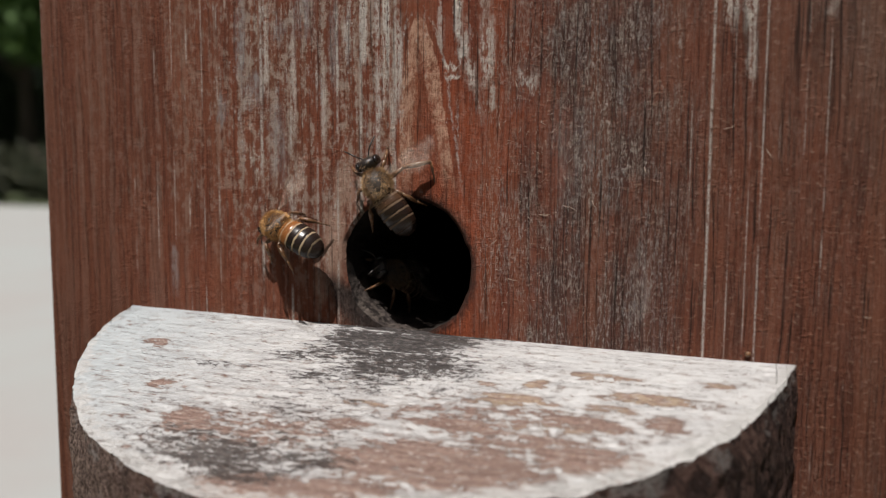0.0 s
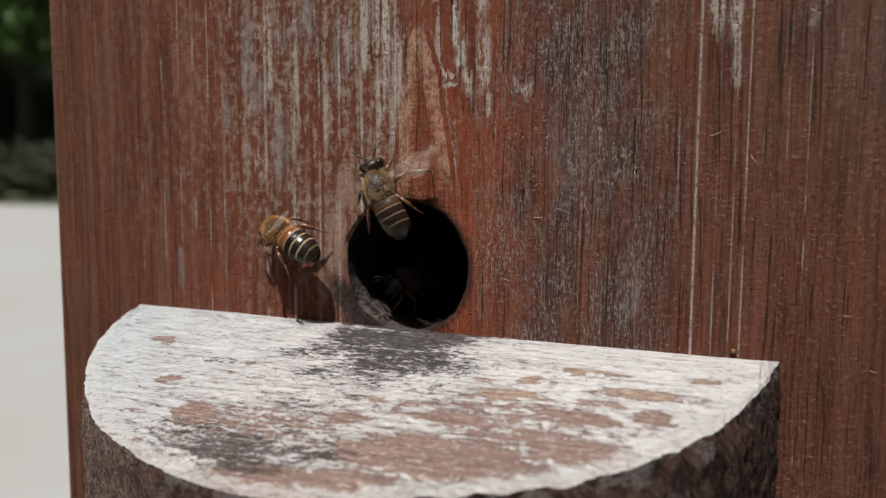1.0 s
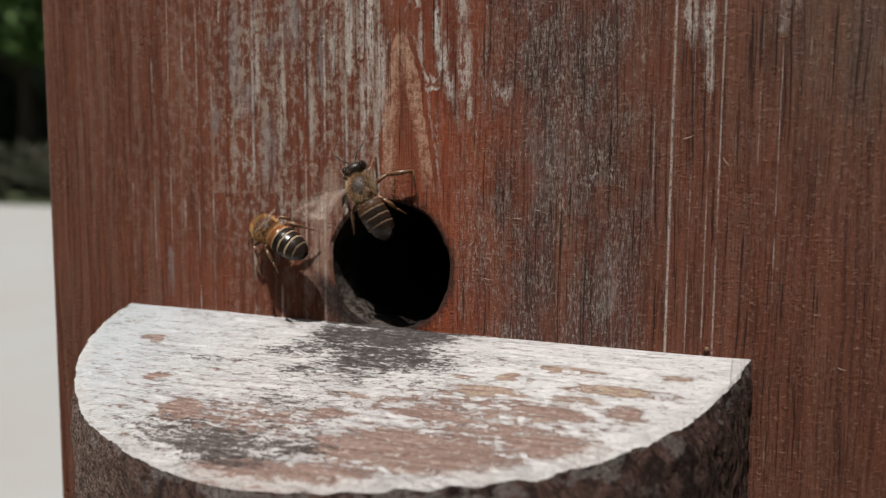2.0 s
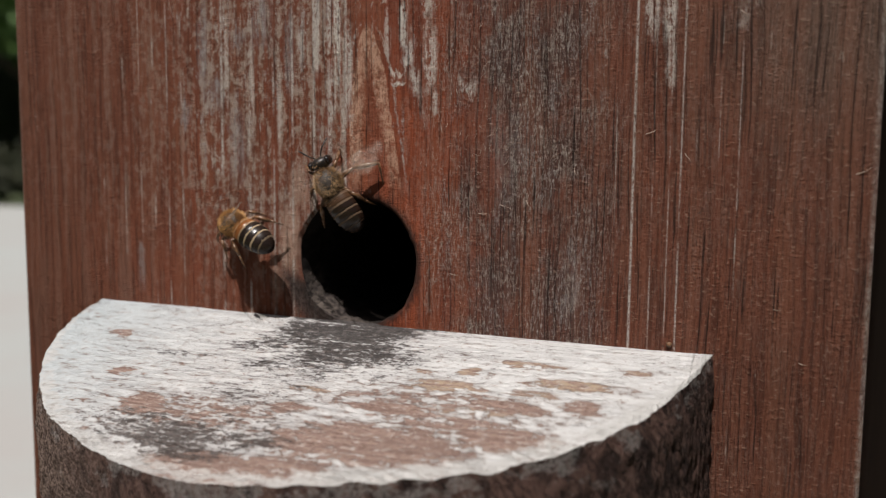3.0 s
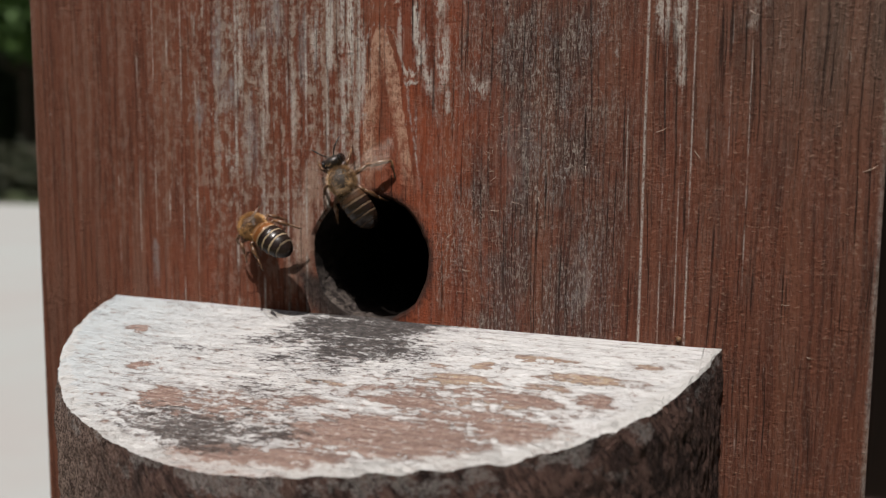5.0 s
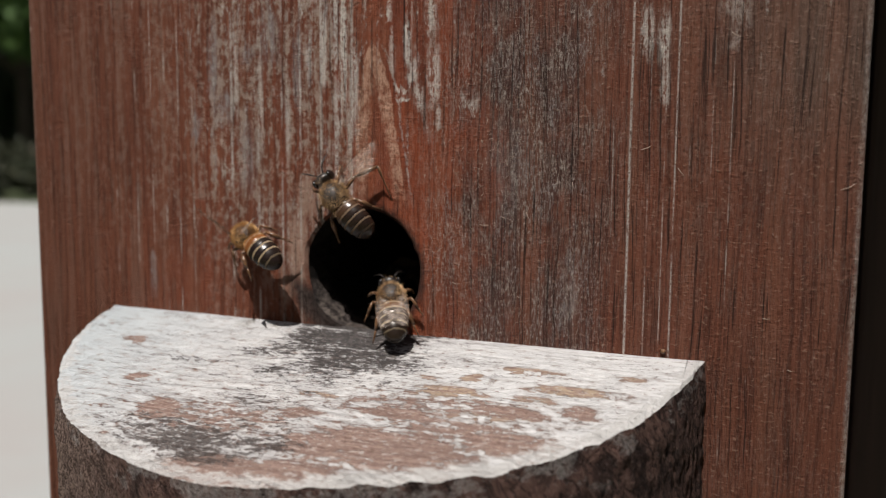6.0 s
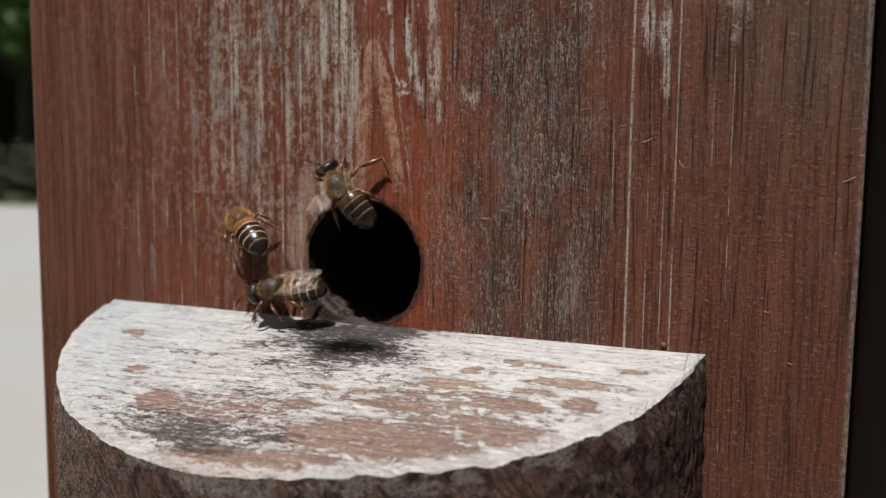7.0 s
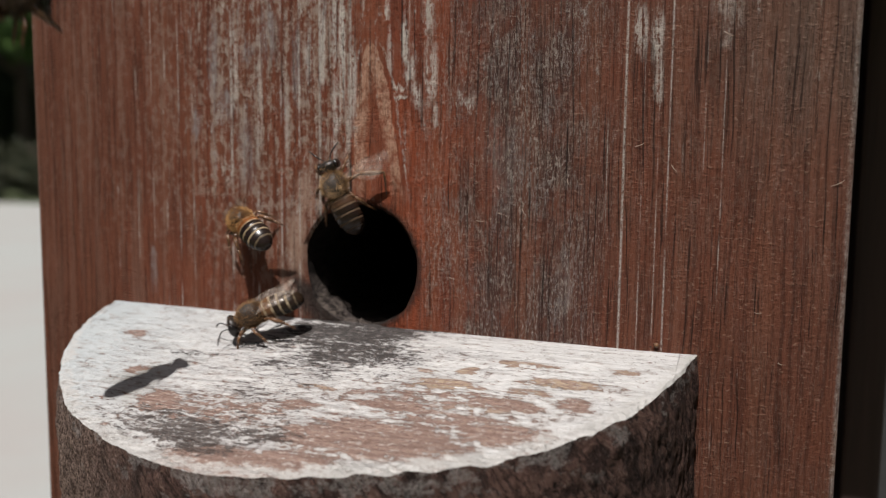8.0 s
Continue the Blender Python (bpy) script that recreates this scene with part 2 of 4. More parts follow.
    blue = g.patches(moved, ((-18.7, 831.6, 1.6, 2.2, 0.8), (-20.6, 838.0, 1.0, 7.0, 0.7), (-14.7, 839.2, 1.6, 2.2, 0.7), (-6.4, 837.5, 0.8, 6.0, 0.6), (-11.0, 842.0, 1.8, 5.0, 0.6),
                             (-15.0, 824.0, 1.6, 6.0, 0.55), (33.5, 806.0, 1.1, 4.5, 0.5), (25.0, 824.0, 3.0, 6.0, 0.22), (-23.8, 829.0, 0.9, 2.5, 0.6), (-32.3, 806.5, 0.7, 3.0, 0.5)))
    paint = g.mix(g.math("MULTIPLY", blue, ragged), paint, (0.56, 0.535, 0.53))
    pale_spots = g.patches(moved, ((1.0, 840.0, 0.55, 9.0, 1.0), (0.3, 832.0, 0.8, 5.0, 0.7), (-2.1, 839.5, 0.5, 6.0, 0.9), (2.6, 835.5, 0.7, 5.5, 0.75), (2.0, 829.0, 0.5, 4.0, 0.5),
                                   (10.6, 841.5, 0.6, 3.2, 0.95), (11.4, 836.5, 0.7, 3.2, 0.95), (12.3, 832.6, 0.7, 2.2, 0.8), (14.0, 843.5, 0.8, 3.5, 0.8), (14.5, 836.0, 1.0, 4.0, 0.75),
                                   (9.6, 833.9, 0.9, 0.7, 0.95), (10.0, 831.8, 1.0, 0.8, 0.95), (7.5, 843.6, 0.8, 1.3, 0.9), (19.6, 832.6, 1.3, 1.4, 0.7), (8.4, 838.0, 0.5, 3.0, 0.6)), "z", 0.5, 1.35)
    pale_spots = g.math("MAXIMUM", pale_spots, g.patches(moved, ((42.4, 840.5, 0.9, 3.8, 0.75), (44.4, 839.5, 0.8, 4.2, 0.85), (44.7, 834.0, 0.6, 2.2, 0.6), (15.2, 829.5, 0.4, 2.2, 0.7), (52.5, 842.0, 1.8, 2.5, 0.35),
                                                                 (-4.5, 838.5, 0.7, 3.0, 0.5), (-8.0, 829.5, 0.5, 6.0, 0.5), (-12.5, 832.0, 0.5, 8.0, 0.5), (-16.6, 836.5, 0.4, 8.0, 0.6))))
    paint = g.mix(g.math("MULTIPLY", pale_spots, g.math("MULTIPLY", g.span(ragged, 0.15, 0.60), g.span(crumb, 0.38, 0.54, 0.55, 1.0))), paint, (1.16, 1.07, 0.97))
    paint = g.mix(g.math("MULTIPLY", tan_band, g.math("MULTIPLY", g.span(crumb, 0.38, 0.54, 0.3, 0.9), g.span(mottle, 0.40, 0.54, 0.25, 1.0))), paint, (0.94, 0.57, 0.40))
    # lighter bared wood beside the hole, where feet have polished it
    trodden = g.patches(moved, ((-6.6, 812.0, 1.7, 6.0, 0.75), (-5.0, 819.0, 1.8, 3.5, 0.65), (-8.5, 806.0, 1.4, 3.0, 0.35)))
    paint = g.mix(g.math("MULTIPLY", trodden, g.span(crumb, 0.36, 0.52, 0.5, 1.0)), paint, (0.74, 0.50, 0.38))
    grey = g.mix(g.span(g.noise(g.scaled(v, (0.35, 1, 0.12), (7, 0, 3)), 1, 3), 0.42, 0.60), (0.78, 0.65, 0.55), (0.58, 0.52, 0.49))
    grey = g.mix(g.span(crumb, 0.50, 0.64), grey, (0.95, 0.88, 0.80))
    colour = g.mix(g.math("MULTIPLY", bare, g.span(crumb, 0.40, 0.62, 0.50, 0.95)), paint, grey)
    colour = g.mix(g.math("MULTIPLY", lines, g.span(crumb, 0.42, 0.55, 0.15, 0.95)), colour, (0.92, 0.84, 0.76))
    # raised nicks get a pale painted highlight
    colour = g.mix(g.math("MULTIPLY", nick, 0.36), colour, (0.62, 0.42, 0.31))
    crack = g.math("MULTIPLY", g.span(g.noise(g.scaled(v, (2.4, 1, 0.045), (1, 0, 9)), 1, 4, 0.6), 0.57, 0.63), g.math("MULTIPLY", g.span(cloud, 0.36, 0.55, 0.35, 1.0), g.span(x, -30, 15, 0.25, 1.0)))
    colour = g.mix(g.math("MULTIPLY", crack, 0.75), colour, (0.028, 0.016, 0.013))
    split = g.math("MULTIPLY", g.span(g.math("ABSOLUTE", g.math("SUBTRACT", x, 10.1)), 0.05, 0.16, 1, 0), g.span(z, 836, 840))
    colour = g.mix(g.math("MULTIPLY", split, 0.85), colour, (0.028, 0.016, 0.013))
    # grime round the flight hole
    hx = g.math("SUBTRACT", x, 3.7)
    hz = g.math("SUBTRACT", z, 808.7)
    away = g.math("SQRT", g.math("ADD", g.math("MULTIPLY", hx, hx), g.math("MULTIPLY", hz, hz)))
    away = g.math("ADD", away, g.math("MULTIPLY", g.math("SUBTRACT", flake, 0.5), 3.0))
    gnawn = g.math("ADD", g.math("MULTIPLY", hx, -0.45), g.math("MULTIPLY", hz, -0.9))
    gnawn = g.math("MULTIPLY", g.span(gnawn, 5.0, 7.5), g.span(away, 10.5, 13.0, 1, 0))
    gnawn = g.math("MULTIPLY", gnawn, g.span(hx, 3.5, 7.5, 1, 0))
    colour = g.mix(g.math("MULTIPLY", gnawn, 0.92), colour, g.mix(g.span(crumb, 0.40, 0.60), (0.034, 0.026, 0.023), (0.115, 0.088, 0.076)))
    colour = g.mix(g.math("MULTIPLY", g.span(away, 8.9, 10.4, 0.85, 0.0), g.math("MAXIMUM", g.span(hx, -5, 3, 0.2, 1.0), g.span(hz, -1, -5, 0.0, 1.0))), colour, (0.035, 0.026, 0.022))
    wide = lambda n: g.span(n, 0.32, 0.68, 0, 1)
    rise = g.math("ADD", g.math("MULTIPLY", wide(fibre), -0.35), g.math("MULTIPLY", wide(streak), 0.75))
    rise = g.math("ADD", rise, g.math("ADD", g.math("MULTIPLY", g.span(tick, 0.55, 0.66), 0.30), g.math("MULTIPLY", wide(flake), 0.20)))
    comb = g.math("SINE", g.math("ADD", g.math("MULTIPLY", xs, 7.2), g.math("MULTIPLY", band, 16.0)))
    comb = g.math("MULTIPLY", g.span(comb, 0.2, 0.95), g.span(x, 10, 34, 0.25, 1.0))
    rise = g.math("SUBTRACT", g.math("ADD", rise, g.math("MULTIPLY", wide(crumb), 0.50)), g.math("MULTIPLY", comb, 0.22))
    rise = g.math("SUBTRACT", rise, g.math("ADD", g.math("MULTIPLY", bare, 0.10), g.math("MULTIPLY", crack, 0.4)))
    rise = g.math("ADD", rise, g.math("ADD", g.math("MULTIPLY", hairs, 0.30), g.math("MULTIPLY", nick, 0.55)))
    return g.done(colour, g.span(fibre, 0.3, 0.7, 0.6, 0.85), g.bump(rise, 0.00065, 1.0), Specular_IOR_Level=0.15)


def worn_cut():
    """Pale paint over a sawn face, flaked off to pinkish wood in ragged islands, with dark mould."""
    g = Graph("worn_pale_paint_on_sawn_wood")
    p = g.place()
    x, y, _ = g.axes(p)
    line = g.noise(g.scaled(p, (0.10, 1.5, 0)), 1, 5, 0.6)
    chip = g.noise(g.scaled(p, (0.40, 0.95, 0)), 1, 7, 0.70)
    fine = g.noise(g.scaled(p, (1.4, 2.4, 0), (3, 9, 0)), 1, 6, 0.75)
    speck = g.noise(g.scaled(p, (0.55, 1.6, 0), (11, 4, 0)), 1, 7, 0.75)
    cloud = g.noise(g.scaled(p, (0.07, 0.12, 0), (5, 2, 0)), 1, 3)
    coarse = g.noise(g.scaled(p, (0.14, 0.36, 0), (9, 1, 0)), 1, 6, 0.68)
    fleck = g.noise(g.scaled(p, (0.70, 1.5, 0), (21, 6, 0)), 1, 7, 0.78)
    moved = g.warped(p, g.off(coarse, 9.0), g.off(chip, 4.0), 0.0)
    # where the paint has gone: rows of x, y, half width, half depth, strength
    worn = g.patches(moved, ((-12.3, -23.9, 3.3, 1.9, 1.0), (-27.6, -9.5, 1.6, 1.2, 0.8), (-20.6, -18.2, 1.7, 0.9, 0.8), (-2.4, -23.5, 2.4, 1.2, 0.6), (5.2, -21.6, 2.4, 1.4, 0.75),
                             (18.3, -19.5, 4.6, 1.3, 0.95), (30.3, -17.0, 4.8, 1.3, 0.95), (38.5, -15.6, 2.0, 1.4, 0.95), (19.0, -26.0, 9.5, 3.4, 0.95), (1.4, -32.9, 7.0, 2.2, 1.0),
                             (10.5, -32.0, 6.5, 1.9, 1.0), (31.5, -22.4, 5.2, 1.9, 0.95), (26.0, -20.8, 7.0, 1.6, 0.7), (12.0, -27.0, 6.0, 2.6, 0.75), (22.0, -17.5, 14.0, 3.0, 0.45), (-4.0, -24.0, 9.0, 2.6, 0.5)), "y", 0.35, 1.7)
    amber = g.patches(moved, ((22.1, -14.0, 4.2, 1.2, 1.0), (36.7, -11.4, 5.2, 1.0, 1.0), (24.4, -10.6, 2.0, 1.0, 0.9), (31.0, -7.8, 4.2, 0.6, 0.8), (43.1, -7.4, 1.6, 0.5, 0.7), (33.0, -14.0, 3.0, 0.8, 0.6),
                              (6.2, -17.4, 2.2, 0.5, 0.8), (18.5, -11.5, 2.0, 0.6, 0.6), (28.0, -18.3, 5.0, 0.6, 0.6)), "y", 0.35, 1.6)
    gone = g.math("MAXIMUM", worn, amber)
    score = g.math("ADD", g.math("MULTIPLY", chip, 0.52), g.math("ADD", g.math("MULTIPLY", line, 0.20), g.math("MULTIPLY", fleck, 0.28)))
    score = g.math("ADD", score, g.math("ADD", g.math("MULTIPLY", gone, 0.158), g.span(y, -4, -30, -0.012, 0.012)))
    bare = g.span(score, 0.566, 0.584)
    thin = g.span(score, 0.50, 0.565, 0, 0.34)
    white = g.mix(g.span(coarse, 0.40, 0.60), (1.0, 0.985, 0.97), (0.88, 0.865, 0.86))
    calm = g.span(x, -34, 0, 0.30, 1.0)  # the sheltered end keeps most of its paint
    white = g.mix(g.math("MULTIPLY", calm, g.span(line, 0.50, 0.60, 0, 0.42)), white, (0.44, 0.43, 0.43))
    white = g.mix(g.math("MULTIPLY", calm, g.span(fine, 0.54, 0.62, 0, 0.45)), white, (0.42, 0.38, 0.36))
    white = g.mix(g.span(x, -42, -4, 0.85, 0.0), white, (0.76, 0.845, 0.88))
    # white lifted towards the right: that side's brighter facing, put into the colour
    white = g.mix(g.span(x, 10, 28, 0.0, 0.45), white, (1.20, 1.195, 1.18))
    white = g.mix(thin, white, (0.55, 0.44, 0.39))
    dark_tone = g.mix(g.span(coarse, 0.45, 0.55), (0.36, 0.26, 0.22), (0.27, 0.25, 0.25))
    white = g.mix(g.math("MULTIPLY", g.span(fleck, 0.575, 0.60, 0, 0.85), g.math("MULTIPLY", calm, g.span(cloud, 0.38, 0.55, 0.45, 1.0))), white, dark_tone)
    seam = g.noise(g.scaled(p, (0.05, 0.80, 0), (2, 8, 0)), 1, 4, 0.6)
    seam = g.math("MULTIPLY", g.span(g.math("ABSOLUTE", g.math("SUBTRACT", seam, 0.5)), 0.004, 0.014, 1, 0), g.span(fine, 0.42, 0.52, 0.1, 0.8))
    seam = g.math("MULTIPLY", seam, g.span(coarse, 0.42, 0.56))
    white = g.mix(seam, white, (0.25, 0.20, 0.185))
    wood = g.mix(g.span(line, 0.40, 0.60), (0.56, 0.395, 0.335), (0.40, 0.27, 0.23))
    wood = g.mix(g.span(fine, 0.50, 0.62, 0, 0.7), wood, (0.60, 0.44, 0.35))
    wood = g.mix(g.span(fine, 0.46, 0.36, 0, 0.55), wood, (0.17, 0.10, 0.08))
    wood = g.mix(g.math("MULTIPLY", amber, g.span(speck, 0.44, 0.56, 0.1, 0.75)), wood, (0.82, 0.65, 0.46))
    wood = g.mix(g.span(fleck, 0.555, 0.585, 0, 0.55), wood, (0.84, 0.78, 0.73))
    wood = g.mix(g.span(fleck, 0.43, 0.39, 0, 0.6), wood, (0.15, 0.09, 0.07))
    colour = g.mix(bare, white, wood)
    # mould, black under the hole and grey where rain lies
    grown = g.patches(moved, ((3.6, -4.0, 9.0, 3.2, 1.0), (8.5, -2.2, 6.0, 2.4, 1.0), (6.6, -8.6, 10.0, 4.4, 0.80), (-3.0, -8.5, 7.0, 2.4, 0.68), (0.0, -19.0, 8.0, 3.2, 0.46), (2.0, -14.0, 8.0, 2.0, 0.52), (9.0, -13.5, 8.0, 2.0, 0.45), (-9.2, -28.8, 5.8, 2.3, 0.80),
                              (-3.4, -30.4, 7.5, 2.1, 0.80), (5.1, -27.9, 5.0, 1.5, 0.70), (2.7, -24.2, 5.0, 2.4, 0.50), (-11.5, -25.6, 5.0, 1.0, 0.55), (-17.0, -26.5, 3.4, 1.6, 0.42), (-15.5, -13.0, 6.0, 1.0, 0.5), (5.0, 0.0, 12.0, 1.6, 1.0), (-6.5, -28.6, 11.0, 3.2, 0.76)), "y", 0.35, 1.75)
    clean = g.patches(moved, ((1.5, -30.0, 1.2, 0.9, 1.0), (-21.0, -5.0, 12.0, 3.2, 0.8)), "y")
    soil = g.math("ADD", g.math("MULTIPLY", speck, 0.50), g.math("ADD", g.math("MULTIPLY", coarse, 0.22), g.math("MULTIPLY", fine, 0.28)))
    soil = g.math("SUBTRACT", g.math("ADD", soil, g.math("MULTIPLY", grown, 0.185)), g.math("MULTIPLY", clean, 0.08))
    dark = g.span(soil, 0.575, 0.640)
    dark = g.math("MAXIMUM", dark, g.math("MULTIPLY", g.span(grown, 0.55, 1.0, 0.0, 0.80), g.span(speck, 0.40, 0.52, 0.5, 1.0)))
    inset = g.node("ShaderNodeAttribute")
    inset.attribute_name = "inset"
    away = g.math("SUBTRACT", inset.outputs["Fac"], g.off(chip, 6.0))
    brim = g.math("MULTIPLY", g.span(away, 1.0, 2.0, 1, 0), g.math("MULTIPLY", g.span(x, 2, 14, 0.8, 1.0), g.span(coarse, 0.36, 0.48)))
    dark = g.math("MULTIPLY", dark, g.span(brim, 0, 1, 1, 0.2))
    colour = g.mix(g.math("MULTIPLY", brim, g.span(fine, 0.36, 0.5, 0.45, 0.95)), colour, (0.92, 0.90, 0.87))
    mould = g.mix(g.span(fine, 0.42, 0.60), (0.028, 0.023, 0.022), (0.115, 0.094, 0.088))
    mould = g.mix(g.span(y, -14, -22, 0.0, 0.6), mould, g.mix(g.span(fine, 0.42, 0.60), (0.12, 0.10, 0.093), (0.28, 0.23, 0.21)))
    mould = g.mix(g.span(fleck, 0.55, 0.60, 0, 0.6), mould, (0.40, 0.36, 0.34))
    colour = g.mix(g.math("MULTIPLY", dark, 0.93), colour, mould)
    rise = g.math("ADD", g.math("MULTIPLY", g.span(line, 0.3, 0.7), 0.40), g.math("ADD", g.math("MULTIPLY", g.span(fine, 0.3, 0.7), 0.30), g.math("ADD", g.math("MULTIPLY", g.span(chip, 0.3, 0.7), 0.20), g.math("MULTIPLY", g.span(fleck, 0.42, 0.6), -0.25))))
    rise = g.math("SUBTRACT", rise, g.math("ADD", g.math("MULTIPLY", bare, 0.28), g.math("MULTIPLY", seam, 0.3)))
    return g.done(colour, 0.75, g.bump(rise, 0.00042, 1.0), Specular_IOR_Level=0.04)


def bark_skin():
    """Fibrous dark bark, with pale paint run over its upper edge here and there."""
    g = Graph("dark_bark")
    p = g.place()
    x, y, z = g.axes(p)
    plate = g.noise(g.scaled(p, (0.30, 0.30, 0.16)), 1, 5, 0.65, 0.8)
    tilt = g.node("ShaderNodeVectorRotate")
    tilt.rotation_type = "Y_AXIS"
    g.link(p, tilt.inputs["Vector"])
    tilt.inputs["Angle"].default_value = 0.65
    strand = g.noise(g.scaled(tilt.outputs[0], (1.6, 1.2, 0.28)), 1, 6, 0.72, 0.5)
    grit = g.noise(p, 2.4, 5, 0.75)
    pale = g.noise(g.scaled(p, (0.25, 0.25, 0.35), (4, 4, 4)), 1, 6, 0.7)
    colour = g.mix(g.span(plate, 0.38, 0.60), (0.072, 0.043, 0.037), (0.20, 0.116, 0.095))
    colour = g.mix(g.span(strand, 0.48, 0.60, 0, 0.8), colour, (0.020, 0.014, 0.013))
    colour = g.mix(g.span(strand, 0.44, 0.34, 0, 0.6), colour, (0.24, 0.165, 0.135))
    colour = g.mix(g.span(grit, 0.57, 0.66, 0, 0.6), colour, (0.26, 0.20, 0.175))
    # bark to the left: crumbly, with its sunlit brightness put into the colour
    crumbly_lit = g.mix(g.span(grit, 0.42, 0.58), (0.12, 0.080, 0.066), (0.46, 0.33, 0.275))
    colour = g.mix(g.math("MULTIPLY", g.span(x, -4, -26), g.span(plate, 0.30, 0.50, 0.55, 1.0)), colour, crumbly_lit)
    drop = g.math("SUBTRACT", z, g.math("ADD", 801.5, g.math("MULTIPLY", y, 0.3246)))
    run = g.math("MULTIPLY", g.span(drop, -9.0, -0.5), g.span(g.math("ADD", pale, g.span(drop, -5, 0, 0, 0.09)), 0.575, 0.63))
    colour = g.mix(g.math("MULTIPLY", run, g.span(grit, 0.38, 0.55, 0.15, 0.7)), colour, (0.42, 0.38, 0.36))
    rise = g.math("ADD", g.span(plate, 0.3, 0.7), g.math("ADD", g.math("MULTIPLY", g.span(strand, 0.3, 0.7), -0.8), g.math("MULTIPLY", g.span(grit, 0.3, 0.7), 0.4)))
    return g.done(colour, 0.85, g.bump(rise, 0.0006, 1.0), Specular_IOR_Level=0.1)


def plain_wood(name, a, b, factor=1000.0, grain=(0.5, 0.5, 0.03), rough=0.75, deep=0.0004):
    g = Graph(name)
    p = g.place(factor)
    n = g.noise(g.scaled(p, grain), 1, 5, 0.6)
    m = g.noise(g.scaled(p, tuple(v * 0.2 for v in grain)), 1, 3)
    colour = g.mix(g.span(n, 0.3, 0.7), a, b)
    colour = g.mix(g.span(m, 0.4, 0.65, 0, 0.4), colour, tuple(v * 0.6 for v in a))
    return g.done(colour, rough, g.bump(n, deep, 0.8))


def tunnel_wood():
    """Bore painted near-black for the shade inside, paler at its sunlit chewed lower mouth."""
    g = Graph("chewed_grey_wood")
    p = g.place()
    x, y, z = g.axes(p)
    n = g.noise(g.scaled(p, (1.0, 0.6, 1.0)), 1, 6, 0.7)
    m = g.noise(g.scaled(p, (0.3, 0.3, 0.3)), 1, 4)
    # the shade within the bore, as a near-black base colour
    dark_tone = g.mix(g.span(n, 0.4, 0.62), (0.012, 0.009, 0.008), (0.030, 0.022, 0.018))
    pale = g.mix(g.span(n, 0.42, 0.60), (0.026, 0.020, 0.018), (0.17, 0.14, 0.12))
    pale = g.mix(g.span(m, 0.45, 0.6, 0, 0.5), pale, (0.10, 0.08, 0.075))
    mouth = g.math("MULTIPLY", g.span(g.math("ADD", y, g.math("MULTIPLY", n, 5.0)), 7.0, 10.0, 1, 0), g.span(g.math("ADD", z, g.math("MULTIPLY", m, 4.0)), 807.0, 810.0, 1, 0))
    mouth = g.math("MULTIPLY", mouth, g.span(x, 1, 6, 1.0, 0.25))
    return g.done(g.mix(mouth, dark_tone, pale), 0.85, g.bump(n, 0.0008, 1.0), Specular_IOR_Level=0.15)


def chitin(name, a, b, rough=0.32, scale=2.0):
    g = Graph(name)
    p = g.place()
    n = g.noise(p, scale, 4, 0.6)
    colour = g.mix(g.span(n, 0.35, 0.65), a, b)
    return g.done(colour, g.span(n, 0.3, 0.7, rough, rough + 0.2), g.bump(n, 0.00005, 0.6), Specular_IOR_Level=0.5)


def banded(name, first, dark, pale, wide=0.27):
    """Abdomen rings along the body: a pale felt band at the front of each ring, dark glossy shell behind it."""
    g = Graph(name)
    p = g.place()
    _, y, z = g.axes(p)
    n = g.noise(p, 2.2, 4, 0.65)
    wob = g.math("MULTIPLY", g.math("SUBTRACT", n, 0.5), 0.35)
    s = g.math("DIVIDE", g.math("ADD", g.math("ADD", y, 1.98), wob), -1.12)
    ring = g.math("FRACT", s)
    felt = g.math("MULTIPLY", g.span(ring, 0.03, 0.10), g.span(ring, wide - 0.07, wide + 0.07, 1, 0))
    felt = g.math("MULTIPLY", felt, g.span(s, 3.9, 4.3, 1, 0))
    shell = g.mix(g.span(s, 1.15, 1.35), first, dark)
    hair = g.noise(g.scaled(p, (6, 1.4, 6)), 1, 4, 0.7)
    colour = g.mix(g.math("MULTIPLY", felt, g.span(hair, 0.3, 0.6, 0.55, 1)), shell, pale)
    return g.done(colour, g.span(felt, 0, 1, 0.26, 0.75), g.bump(g.math("MULTIPLY", hair, felt), 0.00008, 0.6), Specular_IOR_Level=0.36)


def wing_film():
    """Clear wrinkled film, its faint rosy milkiness standing in for sun glint."""
    g = Graph("clear_wing_film")
    p = g.place()
    n = g.noise(p, 0.9, 3, 0.5)
    clear = g.node("ShaderNodeBsdfTransparent")
    clear.inputs[0].default_value = (0.99, 0.985, 0.975, 1)
    mixed = g.node("ShaderNodeMixShader")
    g.link(g.span(n, 0.36, 0.66, 0.025, 0.11), mixed.inputs[0])
    g.link(clear.outputs[0], mixed.inputs[1])
    g.link(g.shader.outputs[0], mixed.inputs[2])
    g.link(mixed.outputs[0], g.out.inputs[0])
    return g.done((1.25, 1.05, 0.92), 0.2, g.bump(n, 0.0006, 1.0), Specular_IOR_Level=0.8)


def leafage(name, a, b):
    g = Graph(name)
    info = g.node("ShaderNodeNewGeometry")
    colour = g.mix(info.outputs["Random Per Island"], a, b)
    return g.done(colour, 0.6, None, Specular_IOR_Level=0.3)


